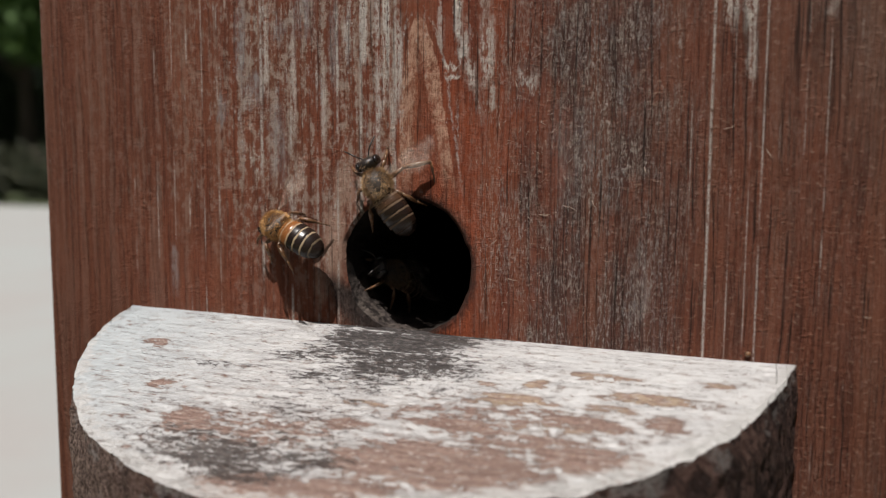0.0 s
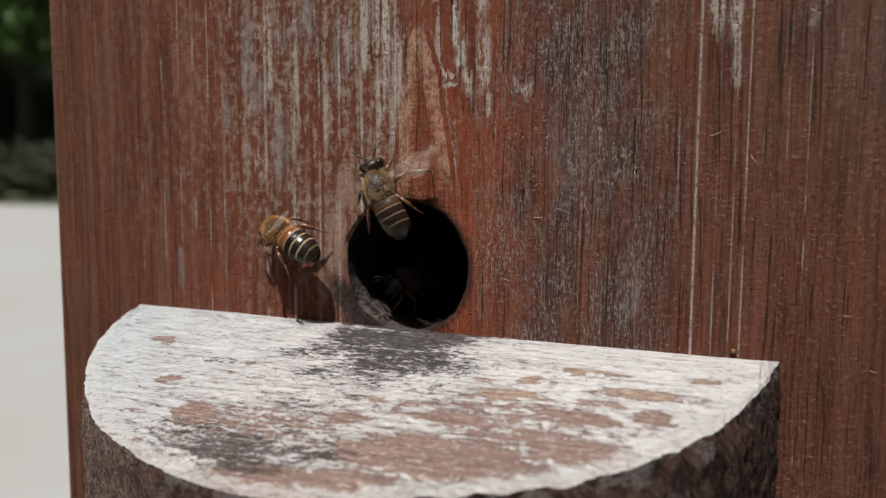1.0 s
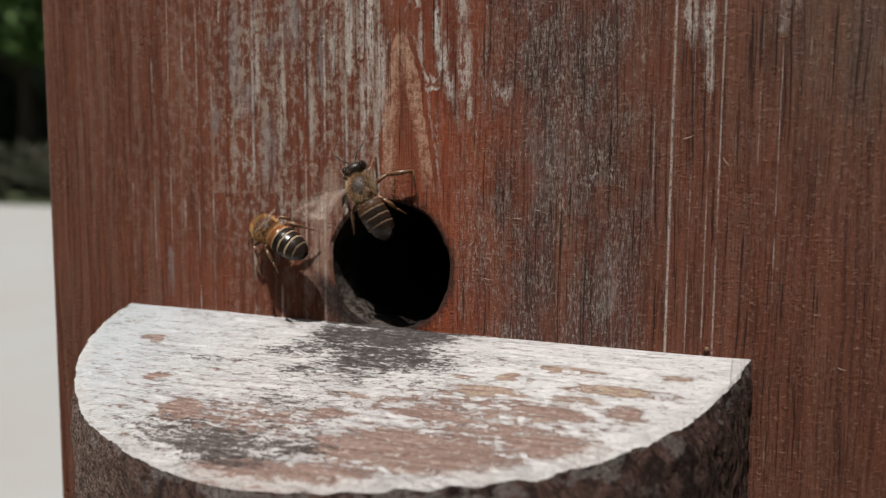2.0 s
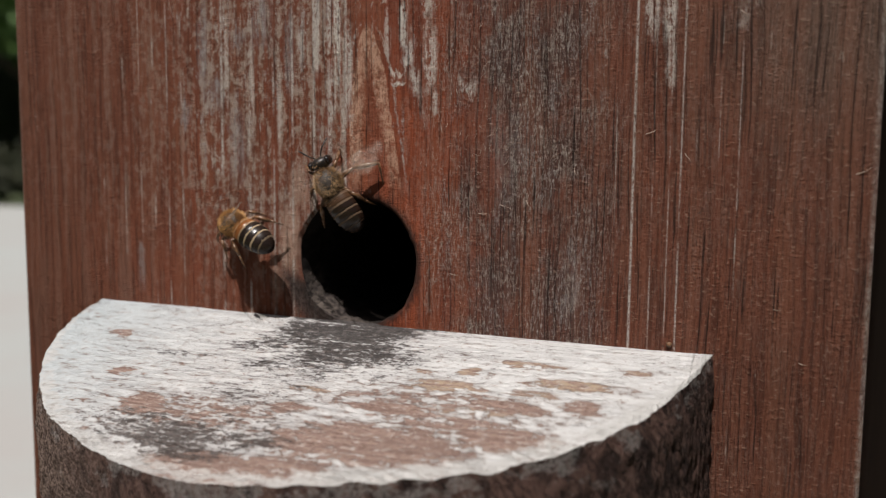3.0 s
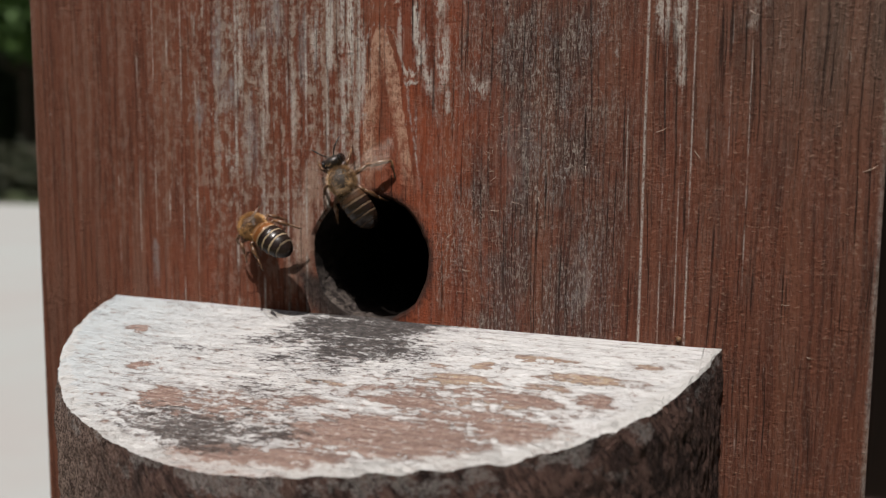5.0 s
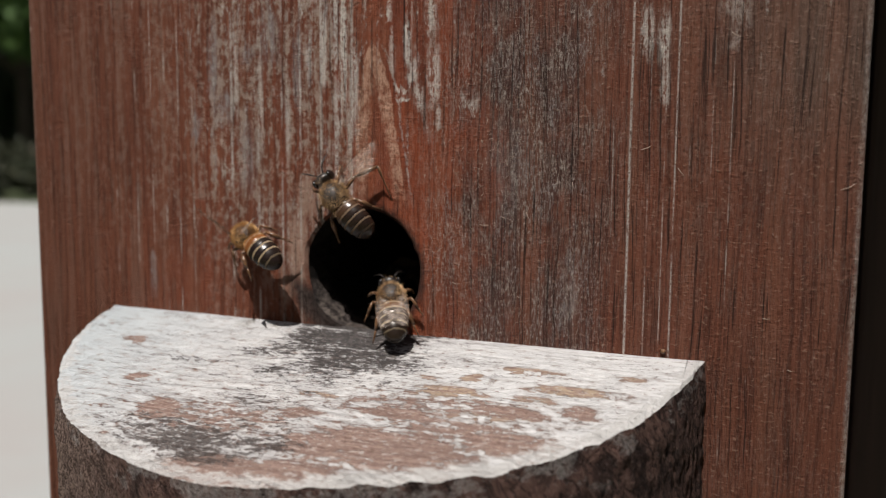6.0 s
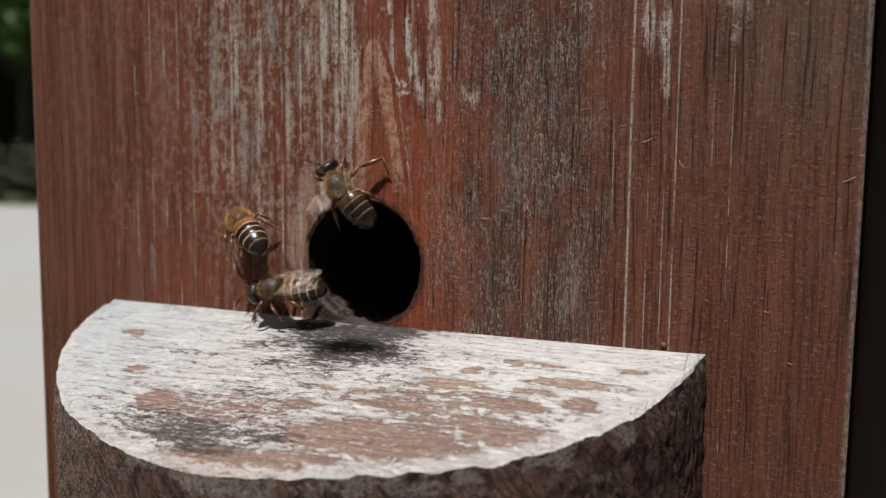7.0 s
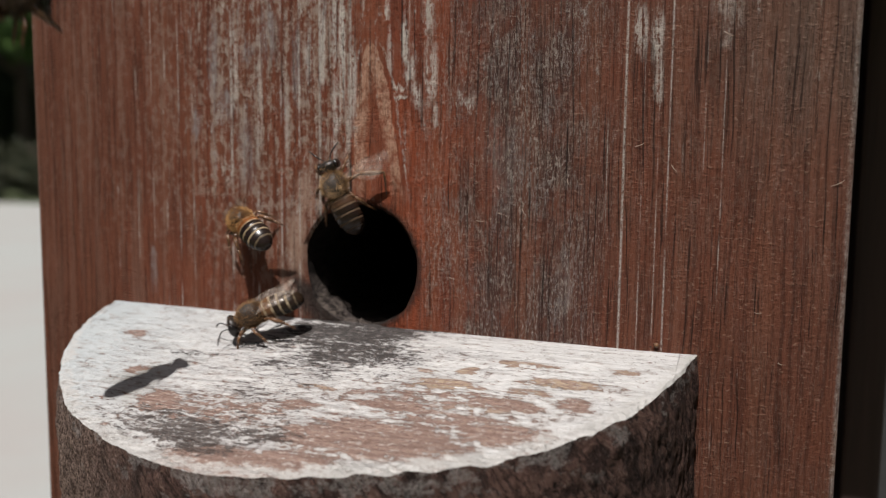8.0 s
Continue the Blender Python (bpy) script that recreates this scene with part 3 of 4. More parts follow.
def pale_paving():
    g = Graph("sunlit_pale_concrete")
    p = g.place(1.0)
    n = g.noise(p, 1.1, 5, 0.6)
    f = g.noise(p, 60, 4, 0.6)
    colour = g.mix(g.span(n, 0.35, 0.7), (0.44, 0.465, 0.455), (0.435, 0.42, 0.405))
    colour = g.mix(g.span(f, 0.4, 0.7, 0, 0.3), colour, (0.5, 0.48, 0.46))
    return g.done(colour, 0.9, g.bump(f, 0.002, 0.5))


def turf():
    g = Graph("summer_grass")
    p = g.place(1.0)
    n = g.noise(p, 2.0, 5, 0.6)
    f = g.noise(p, 40, 4, 0.7)
    colour = g.mix(g.span(n, 0.35, 0.65), (0.05, 0.085, 0.022), (0.08, 0.085, 0.035))
    colour = g.mix(g.span(f, 0.4, 0.65, 0, 0.6), colour, (0.03, 0.045, 0.015))
    return g.done(colour, 0.9, g.bump(f, 0.02, 0.8))


BOARD, CUT, BARK = worn_board(), worn_cut(), bark_skin()
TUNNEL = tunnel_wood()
DARK_WOOD = plain_wood("dark_stained_wood", (0.13, 0.075, 0.068), (0.18, 0.105, 0.092))
HIVE_WOOD = plain_wood("brown_painted_wood", (0.15, 0.065, 0.042), (0.20, 0.085, 0.05))
GREY_WOOD = plain_wood("dark_grey_boards", (0.035, 0.035, 0.036), (0.05, 0.05, 0.05), 1000.0, (0.03, 0.03, 0.3))
SPLINTER = plain_wood("pale_splinter_wood", (0.98, 0.82, 0.69), (0.80, 0.60, 0.46), 1000.0, (2, 2, 2))
TRUNK_BARK = plain_wood("tree_bark", (0.07, 0.05, 0.035), (0.12, 0.09, 0.07), 1.0, (12, 12, 2), 0.9, 0.02)
LEAF_BRIGHT = leafage("light_green_leaves", (0.05, 0.12, 0.02), (0.09, 0.17, 0.03))
# leaf green darkened: the shade under the trees is put in here
LEAF_SHADED = leafage("dark_green_leaves", (0.018, 0.036, 0.012), (0.035, 0.06, 0.02))
LEAF_OLIVE = leafage("olive_leaves", (0.03, 0.045, 0.02), (0.07, 0.07, 0.035))
PAVING, TURF = pale_paving(), turf()
HEAD_DARK = chitin("black_brown_shell", (0.012, 0.009, 0.008), (0.035, 0.024, 0.018))
EYE_BLACK = chitin("glossy_dark_eye", (0.008, 0.006, 0.006), (0.015, 0.011, 0.01), 0.12, 9.0)
THORAX_SKIN = chitin("dark_thorax_shell", (0.030, 0.022, 0.017), (0.07, 0.052, 0.040), 0.5)
LEG_BROWN = chitin("brown_leg_shell", (0.09, 0.042, 0.020), (0.24, 0.12, 0.055), 0.25)
FUR_TAN = chitin("tan_fur", (0.66, 0.43, 0.22), (0.40, 0.24, 0.12), 0.8, 1.0)
# brown fur darkened so the bee in the hole reads as shaded
FUR_SHADED = chitin("dark_brown_fur", (0.20, 0.12, 0.065), (0.11, 0.065, 0.035), 0.8, 1.0)
FUR_UMBER = chitin("umber_fur", (0.42, 0.245, 0.115), (0.24, 0.135, 0.065), 0.8, 1.0)
FUR_GOLD = chitin("golden_fur", (0.86, 0.50, 0.20), (0.62, 0.34, 0.13), 0.8, 1.0)
BANDS_DARK = banded("dark_banded_abdomen", (0.075, 0.038, 0.020), (0.022, 0.012, 0.008), (0.19, 0.12, 0.070))
BANDS_TAN = banded("tan_banded_abdomen", (0.16, 0.080, 0.038), (0.026, 0.016, 0.010), (0.42, 0.33, 0.21), 0.32)
BANDS_ORANGE = banded("orange_banded_abdomen", (0.28, 0.105, 0.032), (0.020, 0.012, 0.009), (0.46, 0.34, 0.21))
WING = wing_film()
VEIN = chitin("brown_wing_vein", (0.16, 0.085, 0.04), (0.08, 0.045, 0.025), 0.35)


# ---- building helpers ----
def mesh_of(name, bm, material, smooth=True):
    bmesh.ops.recalc_face_normals(bm, faces=bm.faces)
    me = bpy.data.meshes.new(name)
    bm.to_mesh(me)
    bm.free()
    me.materials.append(material)
    if smooth:
        me.shade_smooth()
    return me


def part(name, bm, material, parent, label="", smooth=True, at=None):
    ob = new(name, mesh_of(name, bm, material, smooth))
    if parent is not None:
        ob.parent = parent
    if at is not None:
        ob.matrix_basis = at
    if label:
        ob["label"] = label
    return ob


def box(bm, lo, hi, bevel=0.0):
    r = bmesh.ops.create_cube(bm, size=1.0)
    m = Matrix.Translation([(a + b) / 2 for a, b in zip(lo, hi)]) @ Matrix.Diagonal([b - a for a, b in zip(lo, hi)] + [1])
    bmesh.ops.transform(bm, matrix=m, verts=r["verts"])
    if bevel:
        edges = list({e for v in r["verts"] for e in v.link_edges})
        bmesh.ops.bevel(bm, geom=edges, offset=bevel, segments=2, affect="EDGES", profile=0.6)
    return bm


def ball(bm, centre, size, seg=20, ring=14):
    r = bmesh.ops.create_uvsphere(bm, u_segments=seg, v_segments=ring, radius=1.0)
    bmesh.ops.transform(bm, matrix=Matrix.Translation(centre) @ Matrix.Diagonal((*size, 1)), verts=r["verts"])
    return bm


def tube(bm, points, radii, seg=8):
    """A tapered tube along points, closed at both ends."""
    pts = [Vector(q) for q in points]
    rings = []
    for i, q in enumerate(pts):
        way = (pts[min(i + 1, len(pts) - 1)] - pts[max(i - 1, 0)]).normalized()
        side = way.orthogonal().normalized() if i == 0 else (side - way * side.dot(way)).normalized()
        over = way.cross(side)
        rings.append([bm.verts.new(q + (side * math.cos(a) + over * math.sin(a)) * radii[i]) for a in [math.tau * k / seg for k in range(seg)]])
    for a, b in zip(rings, rings[1:]):
        for k in range(seg):
            bm.faces.new((a[k], a[(k + 1) % seg], b[(k + 1) % seg], b[k]))
    bm.faces.new(rings[0][::-1])
    bm.faces.new(rings[-1])
    return bm


# ---- ground ----
bm = bmesh.new()
bmesh.ops.create_grid(bm, x_segments=24, y_segments=24, size=2500)
ground = part("ground", bm, TURF, None, smooth=False)
tagged(ground, "short summer grass reaching to the trees", "ground", kind="structure")
bm = bmesh.new()
box(bm, (-15.5, 0.9, -0.05), (3.0, 10.1, 0.03), 0.01)
paving = part("pavement", bm, PAVING, None, smooth=False)
tagged(paving, "bright pale concrete paving with faint pinkish stains", "pavement", kind="structure")

# ---- hive ----
HX, HZ, HR = 3.7 * MM, 808.7 * MM, 8.88 * MM
X0, X1 = -56.0 * MM, 67.2 * MM
Z0, Z1 = 0.60, 0.872
THICK = 0.026


def hole_radius(a):
    wob = 0.35 * noise.noise((2.2 * math.cos(a), 2.2 * math.sin(a), 1.7)) + 0.18 * noise.noise((7 * math.cos(a), 7 * math.sin(a), 4.1))
    return HR + wob * MM


def front_board():
    """A board with a round flight hole bored through it and worn corners."""
    bm = bmesh.new()
    corner = [math.atan2(z - HZ, x - HX) % math.tau for x in (X0, X1) for z in (Z0, Z1)]
    angles = sorted([math.tau * k / 96 for k in range(96)] + corner)

    def border(a):
        c, s = math.cos(a), math.sin(a)
        kx = ((X1 if c > 0 else X0) - HX) / c if abs(c) > 1e-9 else 1e9
        kz = ((Z1 if s > 0 else Z0) - HZ) / s if abs(s) > 1e-9 else 1e9
        return min(kx, kz)

    def loop(y, reach):
        out = []
        for a in angles:
            r = reach(a)
            out.append(bm.verts.new((HX + r * math.cos(a), y, HZ + r * math.sin(a))))
        return out

    ease = 0.0009
    edge = lambda a: border(a)
    shrunk = lambda a: border(a) - ease * 1.2
    loops = [
        loop(THICK, lambda a: HR * 1.02), loop(THICK, edge), loop(ease, edge), loop(ease * 0.35, lambda a: border(a) - ease * 0.4), loop(0, shrunk),
        loop(0, lambda a: HR * 1.6), loop(0.0, lambda a: hole_radius(a) + 0.45 * MM), loop(0.45 * MM, hole_radius),
    ]
    n = len(angles)
    for a, b in zip(loops, loops[1:]):
        for k in range(n):
            bm.faces.new((a[k], a[(k + 1) % n], b[(k + 1) % n], b[k]))
    return bm


def tunnel():
    bm = bmesh.new()
    n, deep = 96, 22
    rows = []
    for j in range(deep + 1):
        y = (0.45 + (THICK / MM - 0.45) * j / deep) * MM
        rows.append([])
        for k in range(n):
            a = math.tau * k / n
            c, s = math.cos(a), math.sin(a)
            r = hole_radius(a)
            chew = noise.noise((6 * c, 6 * s, j * 0.5)) * 0.45 + noise.noise((15 * c, 15 * s, j * 1.1)) * 0.22
            r += chew * MM * min(1, j / 2)
            rows[-1].append(bm.verts.new((HX + r * c, y, HZ + r * s)))
    for a, b in zip(rows, rows[1:]):
        for k in range(n):
            bm.faces.new((a[k], a[(k + 1) % n], b[(k + 1) % n], b[k]))
    return bm


hive = new("beehive")
tagged(hive, "narrow wooden beehive with worn red-brown paint and a round flight hole", "beehive")
board = part("front_board", front_board(), BOARD, hive, "vertical-grained board, red-brown paint worn to grey", smooth=False)
part("flight_hole", tunnel(), TUNNEL, board, "chewed wood lining of the hole, darkened inside for shade")
DEEP = 0.20
for name, lo, hi in (
    ("side_board", (X0 + 0.003, THICK, Z0), (X0 + 0.022, DEEP, Z1)),
    ("side_board", (X1 - 0.022, THICK, Z0), (X1 - 0.003, DEEP, Z1)),
    ("back_board", (X0 + 0.003, DEEP, Z0), (X1 - 0.003, DEEP + 0.02, Z1)),
    ("floor_board", (X0 - 0.004, -0.004, Z0 - 0.02), (X1 + 0.004, DEEP + 0.022, Z0)),
):
    bm = bmesh.new()
    part(name, box(bm, lo, hi, 0.0008), HIVE_WOOD, hive, smooth=False)
# unseen top board, widened past the hive only to keep the post shaded
bm = bmesh.new()
part("lid", box(bm, (X0, 0.0015, Z1), (X1 + 0.07, DEEP + 0.025, Z1 + 0.02), 0.001), DARK_WOOD, hive, "flat top board added out of view to shade the side post", smooth=False)
# guessed upright that fills the dark strip beside the front board
bm = bmesh.new()
part("side_post", box(bm, (X1 + 0.006, 0.055, 0.0), (X1 + 0.0125, 0.13, Z1), 0.001), DARK_WOOD, hive, "dark-stained upright post, shaded by the board added above", smooth=False)
for x in (X0 + 0.01, X1 - 0.04):
    for y in (0.01, DEEP - 0.02):
        bm = bmesh.new()
        part("leg", box(bm, (x, y, 0.0), (x + 0.03, y + 0.03, Z0 - 0.02), 0.001), HIVE_WOOD, hive, smooth=False)


# torn fibres standing off the board
def splinter(x, z, length, turn):
    bm = bmesh.new()
    pts = [(0, 0.0001, 0), (length * 0.35, -0.0001, length * 0.02), (length * 0.7, -0.0002, length * 0.05), (length, -0.0002, length * 0.16)]
    tube(bm, pts, [0.00003, 0.000045, 0.00004, 0.000015], 5)
    part("splinter", bm, SPLINTER, board, at=pose(x, 0, z, 0, turn, 0))


for x, z, length, turn in ((41.8, 826, 1.6, -12), (64.6, 821.5, 1.9, -18), (44.6, 799.4, 0.9, -60), (46.5, 824.0, 1.2, 60), (33.5, 822.0, 0.9, 80),
                           (27.5, 818.0, 1.2, 70), (21.0, 816.0, 1.5, 8), (24.0, 817.2, 1.0, 20), (18.0, 832.0, 1.0, 75), (52.0, 840.0, 1.1, 40),
                           (60.0, 800.0, 0.8, 20), (57.0, 806.0, 0.9, 10), (17.2, 808.0, 1.4, 15), (15.0, 812.0, 1.2, -30)):
    splinter(x * MM, z * MM, length * MM, turn)

bm = ball(bmesh.new(), (0, 0, 0), (0.36 * MM, 0.3 * MM, 0.33 * MM), 10, 8)
part("resin_bead", bm, LEG_BROWN, board, "small brown bead of resin", at=pose(45.6 * MM, -0.2 * MM, 800.95 * MM))

# fine torn fibres and scratches beside the hole
rng = random.Random(11)
bm = bmesh.new()
for k in range(170):
    fx, fz = rng.uniform(13.2, 27), rng.uniform(803, 843)
    turn = rng.gauss(0.2, 0.5) if rng.random() < 0.3 else rng.gauss(1.5, 0.25)
    long = rng.uniform(0.3, 1.0)
    a = Vector((fx, -0.02, fz)) * MM
    b = a + Vector((math.cos(turn) * long, -0.05, math.sin(turn) * long)) * MM
    mid = a.lerp(b, 0.5) + Vector((rng.gauss(0, 0.1), -0.05, rng.gauss(0, 0.12))) * MM
    tube(bm, [a, mid, b], [0.012 * MM, 0.022 * MM, 0.008 * MM], 4)
tagged(part("torn_fibre", bm, SPLINTER, board, "pale torn wood fibres"), kind="stuff")

# ---- landing block: a length of log cut on a slope ----
CX, CY, CR = 4.6 * MM, 11.5 * MM, 48.6 * MM
FOOT = 0.722


def slope(x, y):
    return 0.80148 + 0.0029 * x + 0.3246 * y - (0.00105 + 0.012 * x) * math.exp(y / 0.005)


A0 = math.atan2(-0.5 * MM - CY, math.sqrt((47.6 * MM) ** 2 - (CY + 0.5 * MM) ** 2))
A1 = -math.pi - A0


def rim(u):
    """Point of the outline at u from 0 (one end on the board) to 1 (the other)."""
    a = A0 + (A1 - A0) * u
    d = math.degrees(a)
    r = CR + (0.14 * noise.noise((14 * math.cos(a), 14 * math.sin(a), 2.3)) + 0.14 * noise.noise((45 * math.cos(a), 45 * math.sin(a), 6.3)) + 0.18 * noise.noise((110 * math.cos(a), 110 * math.sin(a), 8.3))) * MM
    # the log is flatter in front, and drawn in at both ends
    r -= (3.5 * math.exp(-(((d + 73) / 22) ** 2)) + 1.5 * math.exp(-(((d + 108) / 18) ** 2)) + math.exp(-(((d + 13) / 12) ** 2))) * MM
    if u > 0.9:
        r -= 2.6 * MM * ((u - 0.9) / 0.1) ** 1.3
    return CX + r * math.cos(a), min(CY + r * math.sin(a), -0.0005)


def cut_face():
    bm = bmesh.new()
    inset = bm.verts.layers.float.new("inset")  # millimetres in from the outline
    nu, nv = 440, 80
    grid = []
    for i in range(nu + 1):
        x, y = rim(i / nu)
        col = []
        for j in range(nv + 1):
            v = j / nv
            px, py = x, 0.0005 + (y - 0.0005) * v
            h = noise.noise((px * 60, py * 900, 0.2)) * 0.10 + noise.noise((px * 240, py * 1500, 3.2)) * 0.07 + noise.noise((px * 50, py * 70, 7.0)) * 0.25
            worn = max(0.0, (v - 0.93) / 0.07) * min(1.0, (0.0005 - y) / 0.006)
            h -= worn * (0.35 + 0.5 * noise.noise((px * 300, py * 300, 5.0)))
            col.append(bm.verts.new((px, py, slope(px, py) + h * MM)))
            col[-1][inset] = (py - y) / MM * abs(math.sin(A0 + (A1 - A0) * i / nu))
        grid.append(col)
    for a, b in zip(grid, grid[1:]):
        for j in range(nv):
            bm.faces.new((a[j], b[j], b[j + 1], a[j + 1]))
    return bm, [c[nv].co.copy() for c in grid]


def bark_wall(edge):
    bm = bmesh.new()
    rows = 120
    grid = []
    for i, top in enumerate(edge):
        out = Vector((top.x - CX, top.y - CY, 0)).normalized()
        col = [bm.verts.new(top)]
        for j in range(1, rows + 1):
            v = j / rows
            z = top.z - 0.0003 + (FOOT - top.z) * v
            q = Vector((top.x, top.y, z))
            crust = 0.25 * noise.noise((q.x * 160, q.y * 160, z * 110)) + 0.28 * noise.noise((q.x * 450, q.y * 450, z * 380)) + 0.25 * noise.noise((q.x * 1000, q.y * 1000, z * 900))
            q += out * (crust * 0.9 + 0.3) * MM * min(1.0, j / 4)
            if q.y > -0.0002:
                q.y = -0.0002
            col.append(bm.verts.new(q))
        grid.append(col)
    for a, b in zip(grid, grid[1:]):
        for j in range(rows):
            bm.faces.new((a[j], b[j], b[j + 1], a[j + 1]))
    back = [c[-1] for c in grid]
    bm.faces.new(back)
    return bm


landing = new("landing_block")
tagged(landing, "half-round log landing block with worn whitish painted top under the hole", "landing block")
bm, edge = cut_face()
part("cut_top", bm, CUT, landing, "sloping sawn top with flaking whitish paint")
part("bark", bark_wall(edge), BARK, landing, "rough dark brown bark")


# ---- bees ----
BM = 0.92 * MM  # the bees are a little under full size


def fuzz(bm, centre, size, count, length, rng, where=lambda n: True, lean=(0, -0.35, 0)):
    """Short hairs standing on an ellipsoid."""
    made = 0
    while made < count:
        n = Vector((rng.gauss(0, 1), rng.gauss(0, 1), rng.gauss(0, 1))).normalized()
        if not where(n):
            continue
        made += 1
        root = Vector([c + s * v for c, s, v in zip(centre, size, n)]) * BM
        way = (Vector([v / s for v, s in zip(n, size)]).normalized() + Vector(lean) + 0.35 * Vector((rng.gauss(0, 1), rng.gauss(0, 1), rng.gauss(0, 1)))).normalized()
        side = way.orthogonal().normalized() * 0.03 * BM
        over = way.cross(side)
        tip = root + way * length * rng.uniform(0.6, 1.2) * BM
        a, b, c = (bm.verts.new(root + w) for w in (side, -0.5 * side + 0.87 * over, -0.5 * side - 0.87 * over))
        t = bm.verts.new(tip)
        for f in ((a, b, t), (b, c, t), (c, a, t)):
            bm.faces.new(f)
    return bm


def abdomen_mesh():
    bm = bmesh.new()
    seg, rings = 26, 54
    rows = []
    for i in range(rings + 1):
        s = i / rings
        y = -1.75 - 6.45 * s
        r = 2.15 * max(0.0, 1 - abs((s - 0.42) / 0.60) ** 2.5) ** 0.55
        r = max(r, 0.2)
        k = ((y + 2.15) / -1.22) % 1.0
        r *= 1.0 + 0.045 * (k - 0.5) if s > 0.06 else 1.0
        zc = -0.35 - 1.1 * s * s
        rows.append([bm.verts.new((r * math.cos(a) * BM, y * BM, (zc + 0.76 * r * math.sin(a)) * BM)) for a in [math.tau * q / seg for q in range(seg)]])
    for a, b in zip(rows, rows[1:]):
        for q in range(seg):
            bm.faces.new((a[q], a[(q + 1) % seg], b[(q + 1) % seg], b[q]))
    bm.faces.new(rows[0])
    bm.faces.new(rows[-1])
    return bm


def leg_mesh(side, root, knee, ankle, toe, thick):
    bm = bmesh.new()
    P = lambda q: Vector((q[0] * side, q[1], q[2])) * BM
    a, b, c, d = P(root), P(knee), P(ankle), P(toe)
    tube(bm, [a, a.lerp(b, 0.5), b], [0.28 * BM, 0.34 * BM, 0.2 * BM], 8)
    tube(bm, [b, b.lerp(c, 0.45), c], [0.18 * BM, thick * BM, 0.2 * BM], 8)
    e = c.lerp(d, 0.35)
    tube(bm, [c, c.lerp(e, 0.5), e, e.lerp(d, 0.5), d], [0.17 * BM, 0.2 * BM, 0.12 * BM, 0.1 * BM, 0.09 * BM], 6)
    rng = random.Random(int(100 * thick) + int(root[1] * 10))
    for p, q in ((a, b), (b, c), (c, d)):
        for _ in range(16):
            s = p.lerp(q, rng.random())
            w = Vector((rng.gauss(0, 1), rng.gauss(0, 1), rng.gauss(0, 1))).normalized()
            tube(bm, [s, s + w * 0.42 * BM], [0.018 * BM, 0.006 * BM], 3)
    return bm


LEGS = {
    "front_leg": ((0.7, 1.4, -1.2), (2.2, 2.6, -1.0), (2.7, 3.6, -2.1), (2.9, 4.3, -3.2), 0.24),
    "middle_leg": ((0.9, 0.1, -1.4), (2.9, 0.3, -0.7), (3.9, -0.5, -2.1), (4.6, -0.9, -3.2), 0.26),
    "hind_leg": ((0.9, -1.2, -1.4), (2.5, -2.6, -0.3), (3.5, -4.4, -1.8), (4.3, -5.5, -3.2), 0.38),
}


def wing_outline(length, width, side):
    """Rounded blade lying along -y from the hinge, leading edge outward."""
    pts = []
    n = 22
    for k in range(n + 1):
        s = k / n
        pts.append((side * width * 0.28 * math.sin(math.pi * s ** 0.9) ** 0.8, -length * s))
    for k in range(1, n):
        s = 1 - k / n
        pts.append((-side * width * 0.78 * math.sin(math.pi * s ** 1.7) ** 0.75, -length * s))
    return pts


def wing_mesh(length, width, side, lift):
    bm = bmesh.new()
    pts = wing_outline(length, width, side)
    up = [bm.verts.new((x * BM, y * BM, (lift + 0.10 * math.sin(y * 1.3) + 0.05 * math.sin(3 * x)) * BM)) for x, y in pts]
    face = bm.faces.new(up)
    bmesh.ops.triangulate(bm, faces=[face])
    ext = bmesh.ops.extrude_face_region(bm, geom=list(bm.faces))
    bmesh.ops.translate(bm, verts=[v for v in ext["geom"] if isinstance(v, bmesh.types.BMVert)], vec=(0, 0, 0.012 * BM))
    return bm


def vein_mesh(length, width, side, lift):
    bm = bmesh.new()
    z = lambda x, y: (lift + 0.012 + 0.10 * math.sin(y * 1.3) + 0.05 * math.sin(3 * x)) * BM
    lead = wing_outline(length, width, side)[1:20]
    tube(bm, [(x * BM, y * BM, z(x, y)) for x, y in lead], [0.05 * BM * (1 - 0.03 * i) for i in range(len(lead))], 5)
    for off, end in ((-0.10, 0.86), (-0.3, 0.8), (-0.5, 0.66)):
        line = []
        for k in range(9):
            s = 0.04 + (end - 0.04) * k / 8
            line.append((side * width * off * math.sin(math.pi * s), -length * s))
        tube(bm, [(x * BM, y * BM, z(x, y)) for x, y in line], [0.02 * BM] * 9, 4)
    for s, o0, o1 in ((0.42, 0.22, -0.28), (0.6, 0.22, -0.45), (0.72, 0.18, -0.28)):
        line = [(side * width * (o0 + (o1 - o0) * k / 4) * math.sin(math.pi * s), -length * (s + 0.03 * k / 4)) for k in range(5)]
        tube(bm, [(x * BM, y * BM, z(x, y)) for x, y in line], [0.018 * BM] * 5, 4)
    return bm


HINGE = {1: Vector((1.35, 0.5, 0.95)) * BM, -1: Vector((-1.35, 0.5, 0.95)) * BM}


def wing_pose(side, spread, raise_, twist=0.0):
    """spread: degrees outward from lying straight back; raise_: degrees up towards the back."""
    return Matrix.Translation(HINGE[side]) @ pose(0, 0, 0, 0, 0, side * spread) @ pose(0, 0, 0, -raise_, 0, 0) @ pose(0, 0, 0, 0, side * twist, 0)


OFF = pose(0, 0, 0)


